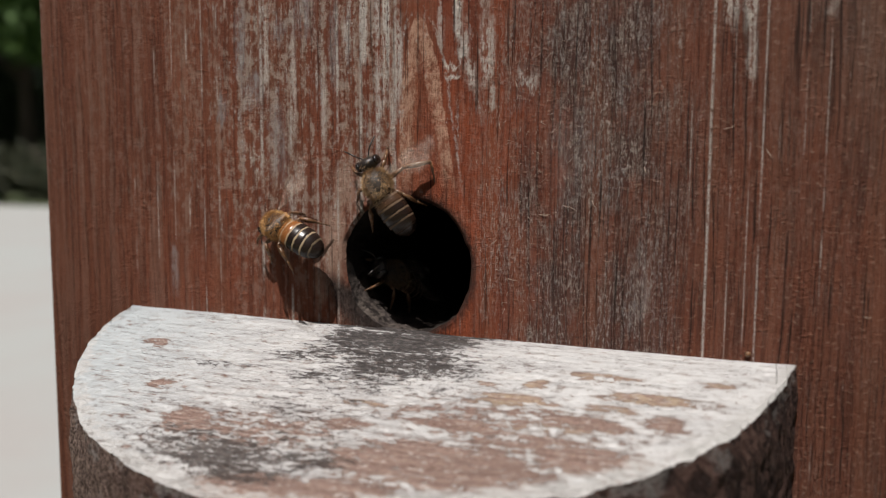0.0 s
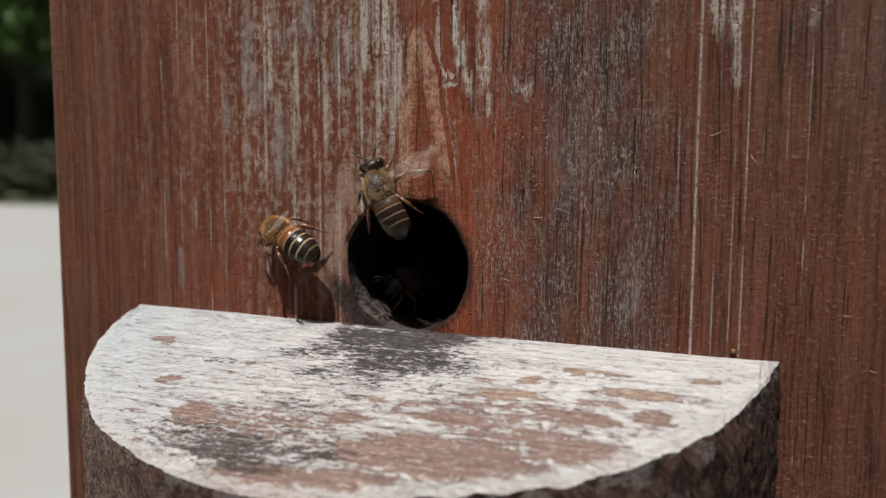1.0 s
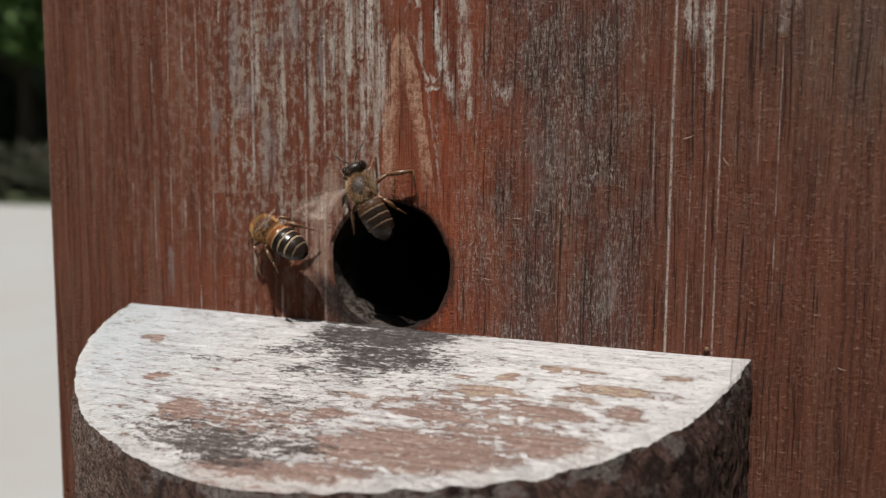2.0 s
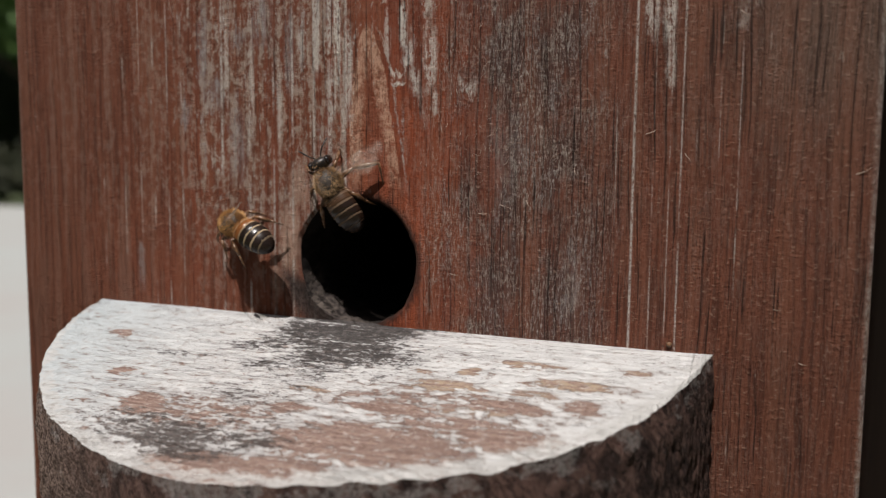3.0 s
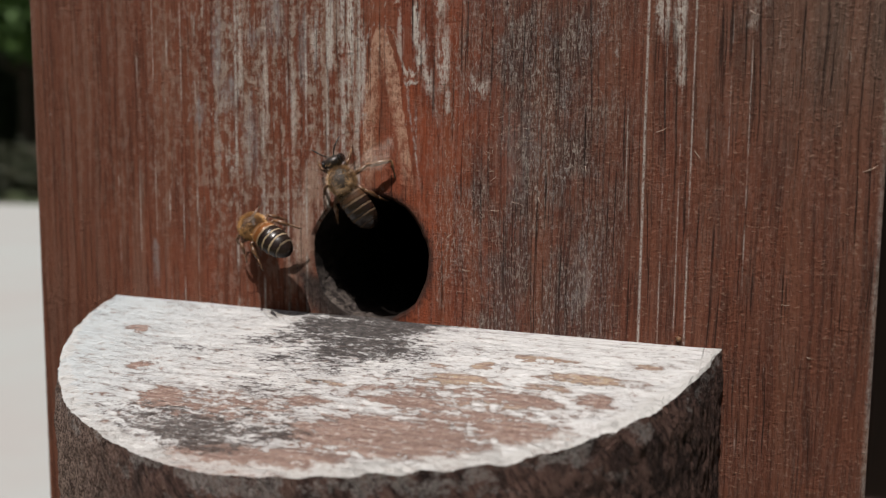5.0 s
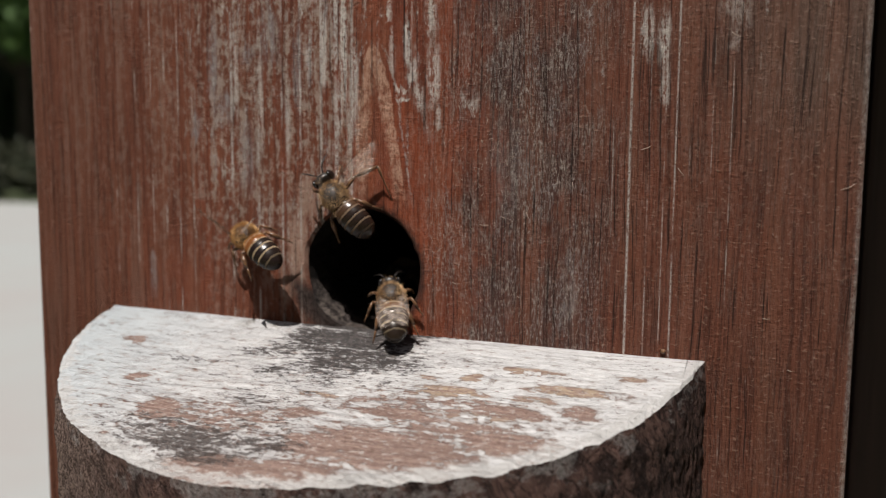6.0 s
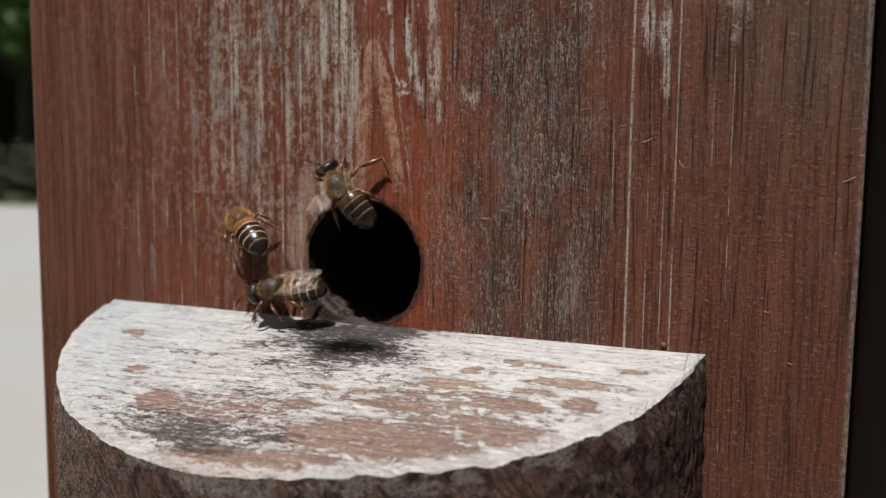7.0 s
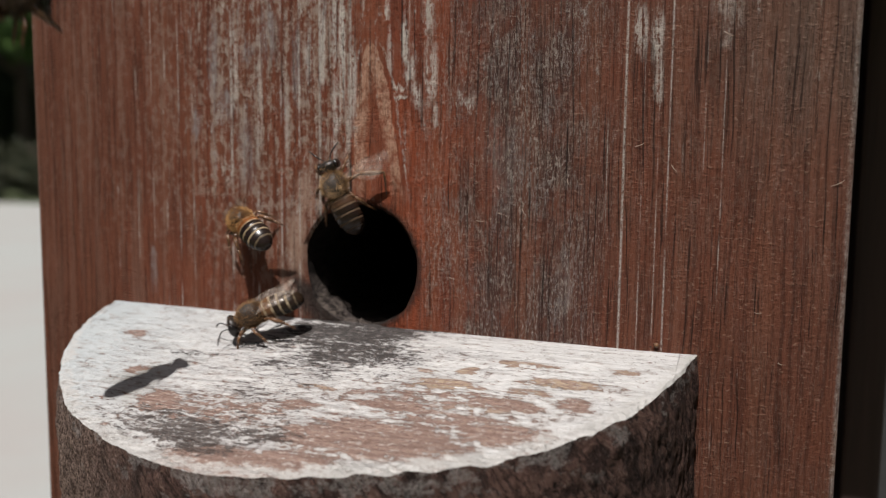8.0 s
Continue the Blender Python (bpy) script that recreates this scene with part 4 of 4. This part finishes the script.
def bent(up, aside):
    """The abdomen raised and turned aside on the waist, in degrees."""
    waist = Vector((0, -1.85, -0.35)) * BM
    return Matrix.Translation(waist) @ pose(0, 0, 0, -up, 0, aside) @ Matrix.Translation(-waist)


def build_bee(label, bands, fur, bald=0.86, tuck=0.0, bend=OFF):
    """bald: how high on the back the fur thins; tuck: degrees by which the head is bowed; bend: the pose of the abdomen on the thorax."""
    rng = random.Random(5)
    bee = new("honeybee")
    tagged(bee, label, "bee", group="bees at the flight hole")
    bm = ball(bmesh.new(), (0, 0, 0), (1.85 * BM, 2.15 * BM, 1.75 * BM), 24, 16)
    ball(bm, (0, -1.85 * BM, -0.35 * BM), (0.7 * BM, 0.7 * BM, 0.7 * BM), 14, 10)
    thorax = part("thorax", bm, THORAX_SKIN, bee)
    bm = fuzz(bmesh.new(), (0, 0, 0), (1.8, 2.1, 1.7), 3600, 0.66, rng, lambda n: n.z < bald or rng.random() < 0.22)
    fuzz(bm, (0, -2.5, -0.4), (1.5, 0.8, 1.3), 420, 0.6, rng, lambda n: n.y < 0.5)
    tagged(part("fur", bm, fur, thorax, smooth=False), kind="stuff")
    bm = ball(bmesh.new(), (0, 3.05 * BM, -0.45 * BM), (1.55 * BM, 0.95 * BM, 1.55 * BM), 20, 14)
    ball(bm, (0, 3.35 * BM, -1.7 * BM), (0.75 * BM, 0.5 * BM, 0.8 * BM), 12, 8)
    tube(bm, [(0, 2.2 * BM, -0.3 * BM), (0, 1.6 * BM, -0.2 * BM)], [0.7 * BM, 0.8 * BM], 10)
    neck = Vector((0, 1.9, -0.3)) * BM
    head = part("head", bm, HEAD_DARK, bee, at=Matrix.Translation(neck) @ pose(0, 0, 0, -tuck) @ Matrix.Translation(-neck))
    for side in (-1, 1):
        bm = ball(bmesh.new(), (side * 1.32 * BM, 3.15 * BM, -0.35 * BM), (0.52 * BM, 0.72 * BM, 1.2 * BM), 14, 10)
        part("eye", bm, EYE_BLACK, head, "glossy black eye")
        pts = [(side * 0.4, 3.9, -0.3), (side * 0.95, 4.5, 0.35), (side * 1.35, 5.0, 0.35), (side * 1.9, 5.6, -0.1), (side * 2.4, 6.1, -0.7)]
        bm = tube(bmesh.new(), [[v * BM for v in q] for q in pts], [0.09 * BM, 0.09 * BM, 0.12 * BM, 0.12 * BM, 0.08 * BM], 7)
        part("antenna", bm, HEAD_DARK, head)
    bm = fuzz(bmesh.new(), (0, 3.0, -0.4), (1.5, 0.95, 1.5), 60, 0.35, rng, lambda n: n.z > -0.2 and abs(n.x) < 0.75)
    tagged(part("fur", bm, fur, head, smooth=False), kind="stuff")
    part("abdomen", abdomen_mesh(), bands, bee, "striped abdomen with pale felt bands", at=bend)
    for name, spec in LEGS.items():
        for side in (-1, 1):
            part(name, leg_mesh(side, *spec), LEG_BROWN, bee)
    for side in (-1, 1):
        wing = part("wing", wing_mesh(9.0, 2.9, side, 0.0), WING, bee, "clear veined wing", at=wing_pose(side, 14, 4))
        part("vein", vein_mesh(9.0, 2.9, side, 0.0), VEIN, wing)
        part("hindwing", wing_mesh(6.3, 2.0, side, -0.12), WING, wing, at=pose(0, -0.9 * BM, -0.1 * BM, 0, 0, -side * 14))
    return bee


def stance(x, y, z, heading, back):
    """The pose of a bee whose thorax is at x, y, z (mm), with the way it heads and the way its back faces."""
    f = Vector(heading).normalized()
    r = f.cross(Vector(back)).normalized()
    u = r.cross(f)
    m = Matrix((r, f, u)).transposed().to_4x4()
    return Matrix.Translation(Vector((x, y, z)) * MM) @ m


# the clinging bee props itself on the rim with one middle leg held far out
PROP_LEG = ((0.9, 0.0, -1.3), (4.2, 0.5, -0.4), (7.9, -0.4, -0.5), (6.3, -5.2, -3.0), 0.40)
dark_bee = build_bee("dark-banded honeybee clinging to the hole's rim, fanning its wings", BANDS_DARK, FUR_TAN, bend=bent(0, 9))
gold_bee = build_bee("golden honeybee with orange-ringed abdomen fanning on the board", BANDS_ORANGE, FUR_GOLD, 1.1, 50, bent(-14, 0))
for o in list(dark_bee.children):
    if o.name.startswith("middle_leg") and sum(v.co.x for v in o.data.vertices) > 0:
        o.data = mesh_of("middle_leg", leg_mesh(1, *PROP_LEG), LEG_BROWN)
landing_bee = build_bee("banded honeybee flying in and crawling into the flight hole", BANDS_TAN, FUR_TAN)
inner_bee = build_bee("honeybee crawling in the flight hole, darkened for the shadow there", BANDS_DARK, FUR_SHADED)
leaving_bee = build_bee("brown banded honeybee walking out over the landing block", BANDS_TAN, FUR_UMBER)
passing_bee = tagged(copy_thing(inner_bee, OFF), "dark honeybee in flight, casting its shadow on the landing block")


# ---- background plants ----
def leaves(bm, centre, size, count, leaf, rng, shell=0.35):
    for _ in range(count):
        n = Vector((rng.gauss(0, 1), rng.gauss(0, 1), rng.gauss(0, 1))).normalized()
        d = rng.uniform(shell, 1.0) ** 0.6
        lump = 0.75 + 0.4 * noise.noise(n * 2.3 + Vector(centre))
        q = Vector([c + s * v * d * lump for c, s, v in zip(centre, size, n)])
        if q.z < 0.05:
            continue
        a = Vector((rng.gauss(0, 1), rng.gauss(0, 1), rng.gauss(0, 1))).normalized()
        b = a.orthogonal().normalized()
        l = leaf * rng.uniform(0.6, 1.3)
        vs = [bm.verts.new(q + a * l * s + b * l * 0.45 * t) for s, t in ((-1, 0), (0, -1), (1, 0), (0, 1))]
        bm.faces.new(vs)


def tree(x, y, height, spread, low, material, label, seed):
    rng = random.Random(seed)
    ob = new("tree")
    ob.matrix_basis = pose(x, y, 0)
    tagged(ob, label, "tree")
    bm = tube(bmesh.new(), [(0, 0, -0.05), (0.05, 0, 1.0), (-0.05, 0.1, 2.4), (0.05, 0.0, height * 0.8)], [0.24, 0.18, 0.14, 0.04], 10)
    for k in range(7):
        a = rng.uniform(0, math.tau)
        z = rng.uniform(low, height * 0.7)
        tube(bm, [(0, 0, z), (0.6 * math.cos(a), 0.6 * math.sin(a), z + 0.5), (spread * 0.8 * math.cos(a), spread * 0.8 * math.sin(a), z + 1.0)], [0.08, 0.05, 0.02], 6)
    part("trunk", bm, TRUNK_BARK, ob)
    bm = bmesh.new()
    for k in range(9):
        a = rng.uniform(0, math.tau)
        r = rng.uniform(0.1, 0.75) * spread
        leaves(bm, (r * math.cos(a), r * math.sin(a), rng.uniform(low + 0.9, height - 0.8)), (spread * 0.55, spread * 0.55, 1.1), 1300, 0.12, rng)
    tagged(part("crown", bm, material, ob, smooth=False), kind="stuff")


def shrub(x, y, size, material, label, seed, leaf=0.06):
    rng = random.Random(seed)
    ob = new("shrub")
    ob.matrix_basis = pose(x, y, 0)
    tagged(ob, label, "shrub")
    bm = bmesh.new()
    for k in range(6):
        a = rng.uniform(0, math.tau)
        tube(bm, [(0, 0, -0.05), (0.3 * size[0] * math.cos(a), 0.3 * size[1] * math.sin(a), size[2] * 0.8), (0.6 * size[0] * math.cos(a), 0.6 * size[1] * math.sin(a), size[2] * 1.5)], [0.04, 0.025, 0.01], 5)
    part("stem", bm, TRUNK_BARK, ob)
    bm = bmesh.new()
    for k in range(5):
        c = (rng.uniform(-0.4, 0.4) * size[0], rng.uniform(-0.4, 0.4) * size[1], size[2] * rng.uniform(0.55, 1.2))
        leaves(bm, c, (size[0] * 0.7, size[1] * 0.7, size[2] * 0.8), 900, leaf, rng, 0.2)
    tagged(part("foliage", bm, material, ob, smooth=False), kind="stuff")


def toward(yaw, far):
    """A place on the ground that far from the hive, yaw degrees to the left of straight ahead."""
    return -far * math.sin(radians(yaw)), far * math.cos(radians(yaw))


for i, (yaw, far, height, spread, low) in enumerate(((46.5, 20.5, 6.5, 2.8, 2.0), (52, 21.5, 7, 3.0, 2.2), (41, 22, 7, 3.0, 2.2))):
    tree(*toward(yaw, far), height, spread, low, LEAF_BRIGHT, "leafy green tree at the edge of the paving", 20 + i)
for i, (yaw, far) in enumerate(((43, 24.5), (48, 24.8), (53, 25), (38, 25), (58, 25.5))):
    shrub(*toward(yaw, far), (2.2, 1.4, 2.6), LEAF_SHADED, "tall dark green shrub in the shade of trees", 40 + i, 0.09)
for i, (yaw, far) in enumerate(((44.5, 16.8), (48.0, 17.2), (51.5, 17.0), (41, 17.4))):
    shrub(*toward(yaw, far), (0.95, 0.8, 0.62), LEAF_OLIVE, "low dark green shrub beside the paving", 60 + i)

# an assumed hive some way behind: plain boards, shade put into their dark grey
dark_box = new("beehive")
dark_box.matrix_basis = pose(0.14, 0.9, 0.03)
tagged(dark_box, "dark grey boarded box added behind to hide bright paving", "beehive")
for k in range(6):
    bm = bmesh.new()
    part("board", box(bm, (0, 0, 0.002 + 0.2 * k), (0.45, 0.4, 0.196 + 0.2 * k), 0.004), GREY_WOOD, dark_box, smooth=False)


# ---- movement ----
def fan(bee, cues):
    """Beat the wings of a bee thirty times a second. cues: rows of (seconds, spread and raise of the one wing, of the other), held until the next; folded wings lie still."""
    for wing in [o for o in bee.children if o.name.startswith("wing")]:
        side = 1 if wing.matrix_basis.translation.x > 0 else -1
        rows = []
        now = None
        for k in range(0, 241):
            t = k / 30
            cue = [c for c in cues if c[0] <= t + 0.02][-1]
            aim = cue[1:3] if side > 0 else cue[3:5]
            now = aim if now is None else [v + max(-45.0, min(45.0, w - v)) for v, w in zip(now, aim)]
            spread, up = now
            phase = k % 3
            beat = 1.0 if spread > 30 and up < 62 and tuple(now) == tuple(aim) else 0.0
            rows.append((t, wing_pose(side, spread + beat * (0, -14, 9)[phase], up + beat * (0, 20, -12)[phase], beat * (0, 10, -8)[phase])))
        walk(wing, rows)


def step(bee, start, end, swing=9, flown=0.0):
    """Swing the legs of a walking bee between two times; until the time flown they hang tucked under the body."""
    legs = sorted((o for o in bee.children if o.name.split(".")[0].endswith("_leg")), key=lambda o: o.name)
    for i, leg in enumerate(legs):
        base = leg.matrix_basis.copy()
        side = 1 if sum(v.co.x for v in leg.data.vertices) > 0 else -1
        hung = base @ pose(0, 0, 0, 0, side * 36, 0)
        rows = [(0.0, hung), (flown, hung)] if flown else [(0.0, base)]
        t, k = start, i
        while t < end:
            rows.append((t, base @ pose(0, 0, 0, 4 * (k % 2), 0, swing * (1 if k % 2 else -1))))
            t, k = t + 0.1, k + 1
        rows += [(end + 0.05, base), (8.0, base)] if end < 7.9 else [(8.0, hung if flown else base)]
        walk(leg, rows)


def motions():
    up_wall = (0, -1, 0.25)
    walk(dark_bee, [(t, stance(x, y, z, h, (0.1, -1, 0.2))) for t, x, y, z, h in (
        (0.0, 1.1, -3.0, 819.4, (-0.43, -0.09, 0.90)),
        (1.0, 1.4, -3.5, 819.6, (-0.36, 0.06, 0.93)),
        (1.5, 1.3, -3.5, 819.5, (-0.38, 0.08, 0.92)),
        (3.5, 1.2, -3.0, 819.6, (-0.41, -0.11, 0.90)),
        (5.5, 1.1, -3.0, 819.5, (-0.41, -0.12, 0.90)),
        (6.5, 1.4, -4.0, 819.5, (-0.79, 0.22, 0.58)),
        (7.0, 1.6, -3.3, 820.0, (-0.58, -0.01, 0.82)),
        (7.5, 1.9, -3.7, 820.1, (-0.46, 0.12, 0.88)),
        (8.0, 1.3, -3.1, 820.4, (-0.31, -0.05, 0.95)),
    )])
    walk(gold_bee, [(t, stance(x, y, z, h, (0.35, -1, 0.55))) for t, x, y, z, h in (
        (0.0, -13.2, -3.6, 813.8, (-0.88, 0.33, 0.22)),
        (1.0, -13.7, -3.8, 813.4, (-0.86, 0.37, 0.24)),
        (1.5, -13.5, -3.8, 813.5, (-0.86, 0.38, 0.22)),
        (3.5, -13.2, -3.9, 813.8, (-0.86, 0.42, 0.20)),
        (5.5, -12.2, -4.1, 812.8, (-0.84, 0.46, 0.22)),
        (6.5, -13.4, -4.2, 814.4, (-0.78, 0.48, 0.34)),
        (7.0, -13.3, -4.7, 814.7, (-0.72, 0.66, 0.22)),
        (7.5, -14.1, -5.2, 815.3, (-0.66, 0.72, 0.16)),
        (8.0, -13.4, -4.3, 815.1, (-0.78, 0.60, 0.18)),
    )])
    # right wing spread, raise; left wing spread, raise
    fan(dark_bee, [(0, 102, 4, 90, 112), (0.7, 90, 66, 84, 16), (0.95, 102, 5, 90, 112), (1.25, 90, 66, 86, 14), (2.2, 100, 5, 90, 112), (3.15, 90, 66, 86, 14), (3.7, 102, 6, 90, 112), (3.95, 90, 66, 86, 14),
                   (4.6, 102, 6, 90, 112), (5.25, 90, 66, 84, 14), (5.35, 102, 8, 90, 112), (5.45, 90, 66, 80, 16), (5.95, 102, 5, 90, 112), (6.05, 90, 66, 84, 12), (6.25, 90, 66, 80, 40), (6.4, 34, 10, 22, 5),
                   (6.55, 100, 40, 40, 30), (6.75, 102, 5, 90, 112), (6.95, 60, 65, 40, 60), (7.25, 90, 66, 84, 12), (7.35, 102, 2, 90, 112), (7.45, 90, 66, 90, 112), (7.55, 90, 66, 84, 12), (7.75, 102, 2, 90, 112),
                   (7.85, 90, 66, 84, 10), (7.95, 102, 4, 90, 112)])
    fan(gold_bee, [(0, 74, 28, 2, 33), (0.35, 2, 33, 80, 70), (0.75, 2, 33, 95, 5), (0.95, 2, 33, 2, 33), (1.45, 2, 33, 95, 10), (1.55, 2, 33, 2, 33), (3.15, 74, 30, 2, 33), (3.25, 2, 33, 2, 33), (3.95, 74, 30, 2, 33), (4.05, 2, 33, 2, 33), (5.25, 2, 33, 100, 20), (5.35, 2, 33, 2, 33),
                   (5.45, 80, 30, 2, 33), (5.75, 2, 33, 80, 78), (6.65, 100, 25, 2, 33), (6.85, 100, 40, 2, 33), (7.0, 2, 33, 2, 33), (7.25, 100, 25, 2, 33), (7.35, 2, 33, 2, 33)])
    walk(inner_bee, [(t, stance(x, y, z, h, b)) for t, x, y, z, h, b in (
        (0.0, -1.4, 8.0, 806.6, (-0.35, -0.9, 0.45), (0.9, -0.2, 0.8)), (0.4, -1.4, 7.8, 806.8, (-0.45, -0.85, 0.5), (0.9, -0.2, 0.8)), (0.8, -1.2, 9.0, 805.8, (-0.2, -1, 0.2), (0.8, -0.2, 1)),
        (1.1, 0.4, 11.0, 805.2, (-0.1, -1, 0.0), (0.8, 0, 1)),
        (1.4, 2.0, 24.0, 806.5, (0.1, -1, 0.0), (0.3, 0, 1)), (2.2, 3.0, 60.0, 806.0, (0.1, -1, 0.0), (0, 0, 1)), (8.0, 3.0, 70.0, 806.0, (0.1, -1, 0.0), (0, 0, 1)))])
    walk(landing_bee, [(t, stance(x, y, z, h, b)) for t, x, y, z, h, b in (
        (0.00, -30.0, 60.0, 896.9, (0.00, -1.00, 0.00), (0.00, 0.00, 1.00)),
        (4.70, -30.0, 60.0, 896.9, (0.00, -1.00, 0.00), (0.00, 0.00, 1.00)),
        (4.95, -60.0, -120.0, 930.0, (-0.30, -1.00, 0.00), (0.00, 0.00, 1.00)),
        (5.05, -80.0, -190.0, 925.0, (-1.00, -0.30, 0.00), (0.00, 0.00, 1.00)),
        (5.15, -75.0, -220.0, 910.0, (-0.50, 0.80, -0.10), (0.00, 0.00, 1.00)),
        (5.25, -45.0, -170.0, 880.0, (0.20, 0.95, -0.10), (0.00, -0.20, 1.00)),
        (5.40, 5.6, -67.7, 824.6, (-0.58, 0.79, 0.21), (0.00, -0.30, 1.00)),
        (5.47, 16.3, -43.2, 815.5, (-0.09, 0.92, 0.39), (0.10, -0.50, 1.00)),
        (5.53, 17.2, -40.7, 814.8, (-0.05, 0.92, 0.40), (0.10, -0.50, 1.00)),
        (5.60, 23.1, -18.2, 808.2, (-0.38, 0.65, 0.66), (0.00, -0.70, 1.00)),
        (5.70, 4.8, -10.5, 806.5, (0.12, 0.92, 0.36), (0.00, -0.50, 1.00)),
        (5.80, 12.9, -7.7, 805.9, (-0.27, 0.70, 0.66), (0.00, -0.40, 1.00)),
        (5.90, 10.7, -4.9, 806.5, (-0.25, 0.73, 0.63), (0.00, -0.40, 1.00)),
        (6.00, 9.6, -3.0, 806.0, (-0.41, 0.76, 0.51), (0.00, -0.30, 1.00)),
        (6.10, 9.3, -0.8, 805.8, (-0.48, 0.79, 0.39), (0.00, -0.30, 1.00)),
        (6.20, 8.5, 3.0, 806.5, (-0.10, 1.00, 0.15), (0.00, -0.20, 1.00)),
        (6.30, 9.5, 8.0, 806.0, (0.10, 1.00, 0.00), (-0.20, 0.00, 1.00)),
        (6.60, 8.5, 30.0, 806.0, (0.10, 1.00, 0.00), (0.00, 0.00, 1.00)),
        (8.00, 8.5, 90.0, 806.0, (0.10, 1.00, 0.00), (0.00, 0.00, 1.00)),
    )])
    walk(leaving_bee, [(t, stance(x, y, z, h, b)) for t, x, y, z, h, b in (
        (0.00, 2.0, 60.0, 806.0, (0.00, -1.00, 0.00), (0.00, 0.00, 1.00)),
        (5.70, 1.0, 45.0, 806.0, (0.00, -1.00, 0.00), (0.00, 0.00, 1.00)),
        (6.10, -0.5, 14.0, 806.0, (-0.30, -1.00, 0.10), (0.60, 0.00, 1.00)),
        (6.20, -1.8, 6.0, 808.5, (-0.50, -1.00, 0.30), (0.80, -0.20, 0.80)),
        (6.30, -2.5, 1.0, 808.0, (-0.80, -0.80, 0.10), (0.60, -0.80, 0.60)),
        (6.40, -4.3, -4.8, 808.2, (-0.94, 0.27, -0.20), (0.20, -1.00, 0.60)),
        (6.50, -4.7, -5.4, 808.9, (-0.99, 0.13, -0.07), (0.10, -1.00, 0.70)),
        (6.70, -5.7, -5.3, 807.7, (-0.98, 0.10, -0.18), (0.10, -1.00, 0.80)),
        (7.00, -7.2, -5.8, 805.4, (-0.97, -0.10, -0.14), (0.10, -0.90, 0.90)),
        (7.20, -9.4, -7.0, 803.8, (-0.95, -0.18, -0.26), (0.10, -0.70, 1.00)),
        (7.40, -11.8, -9.2, 802.3, (-0.90, -0.14, -0.46), (0.10, -0.50, 1.00)),
        (7.70, -11.7, -10.3, 802.0, (-0.87, -0.24, -0.48), (0.10, -0.50, 1.00)),
        (8.00, -8.7, -9.1, 802.3, (-0.81, -0.36, -0.46), (0.10, -0.50, 1.00)),
    )])
    walk(passing_bee, [(t, stance(x, y, z, h, b)) for t, x, y, z, h, b in (
        (0.00, 20.0, 80.0, 896.9, (0.00, -1.00, 0.00), (0.00, 0.00, 1.00)),
        (6.45, 20.0, 80.0, 896.9, (0.00, -1.00, 0.00), (0.00, 0.00, 1.00)),
        (6.65, -70.0, -60.0, 930.0, (0.30, -1.00, 0.00), (0.00, 0.00, 1.00)),
        (6.80, -60.0, -70.0, 920.0, (1.00, -0.30, 0.00), (0.00, -0.20, 1.00)),
        (7.00, 7.3, -56.5, 899.1, (1.00, 0.10, 0.00), (0.00, -0.20, 1.00)),
        (7.20, 90.0, -70.0, 930.0, (0.30, -1.00, 0.10), (0.00, -0.20, 1.00)),
        (7.40, 30.0, -130.0, 950.0, (-0.90, -0.50, 0.00), (0.00, -0.20, 1.00)),
        (7.60, -60.0, -120.0, 960.0, (-0.80, 0.60, -0.10), (0.00, -0.20, 1.00)),
        (7.80, -48.0, -70.0, 880.0, (0.50, 0.80, -0.30), (0.00, -0.30, 1.00)),
        (7.90, -24.5, -44.0, 850.1, (0.50, 0.82, 0.27), (0.00, -0.30, 1.00)),
        (8.00, -16.9, -40.0, 840.3, (0.50, 0.82, 0.27), (0.00, -0.30, 1.00)),
    )])
    step(landing_bee, 5.7, 6.5, flown=5.6)
    step(leaving_bee, 6.1, 8.0)
    step(passing_bee, 8.0, 8.0, flown=7.9)
    for bee, cues in ((passing_bee, [(0, 24, 6, 24, 6)]), (landing_bee, [(0, 4, 2, 70, 40), (5.55, 4, 2, 70, 14), (5.65, 62, 20, 24, 6), (5.75, 24, 6, 66, 10), (5.88, 3, 2, 3, 2)]), (leaving_bee, [(0, 28, 4, 25, 6), (6.95, 2, 1, 2, 2)])):
        fan(bee, cues)


motions()
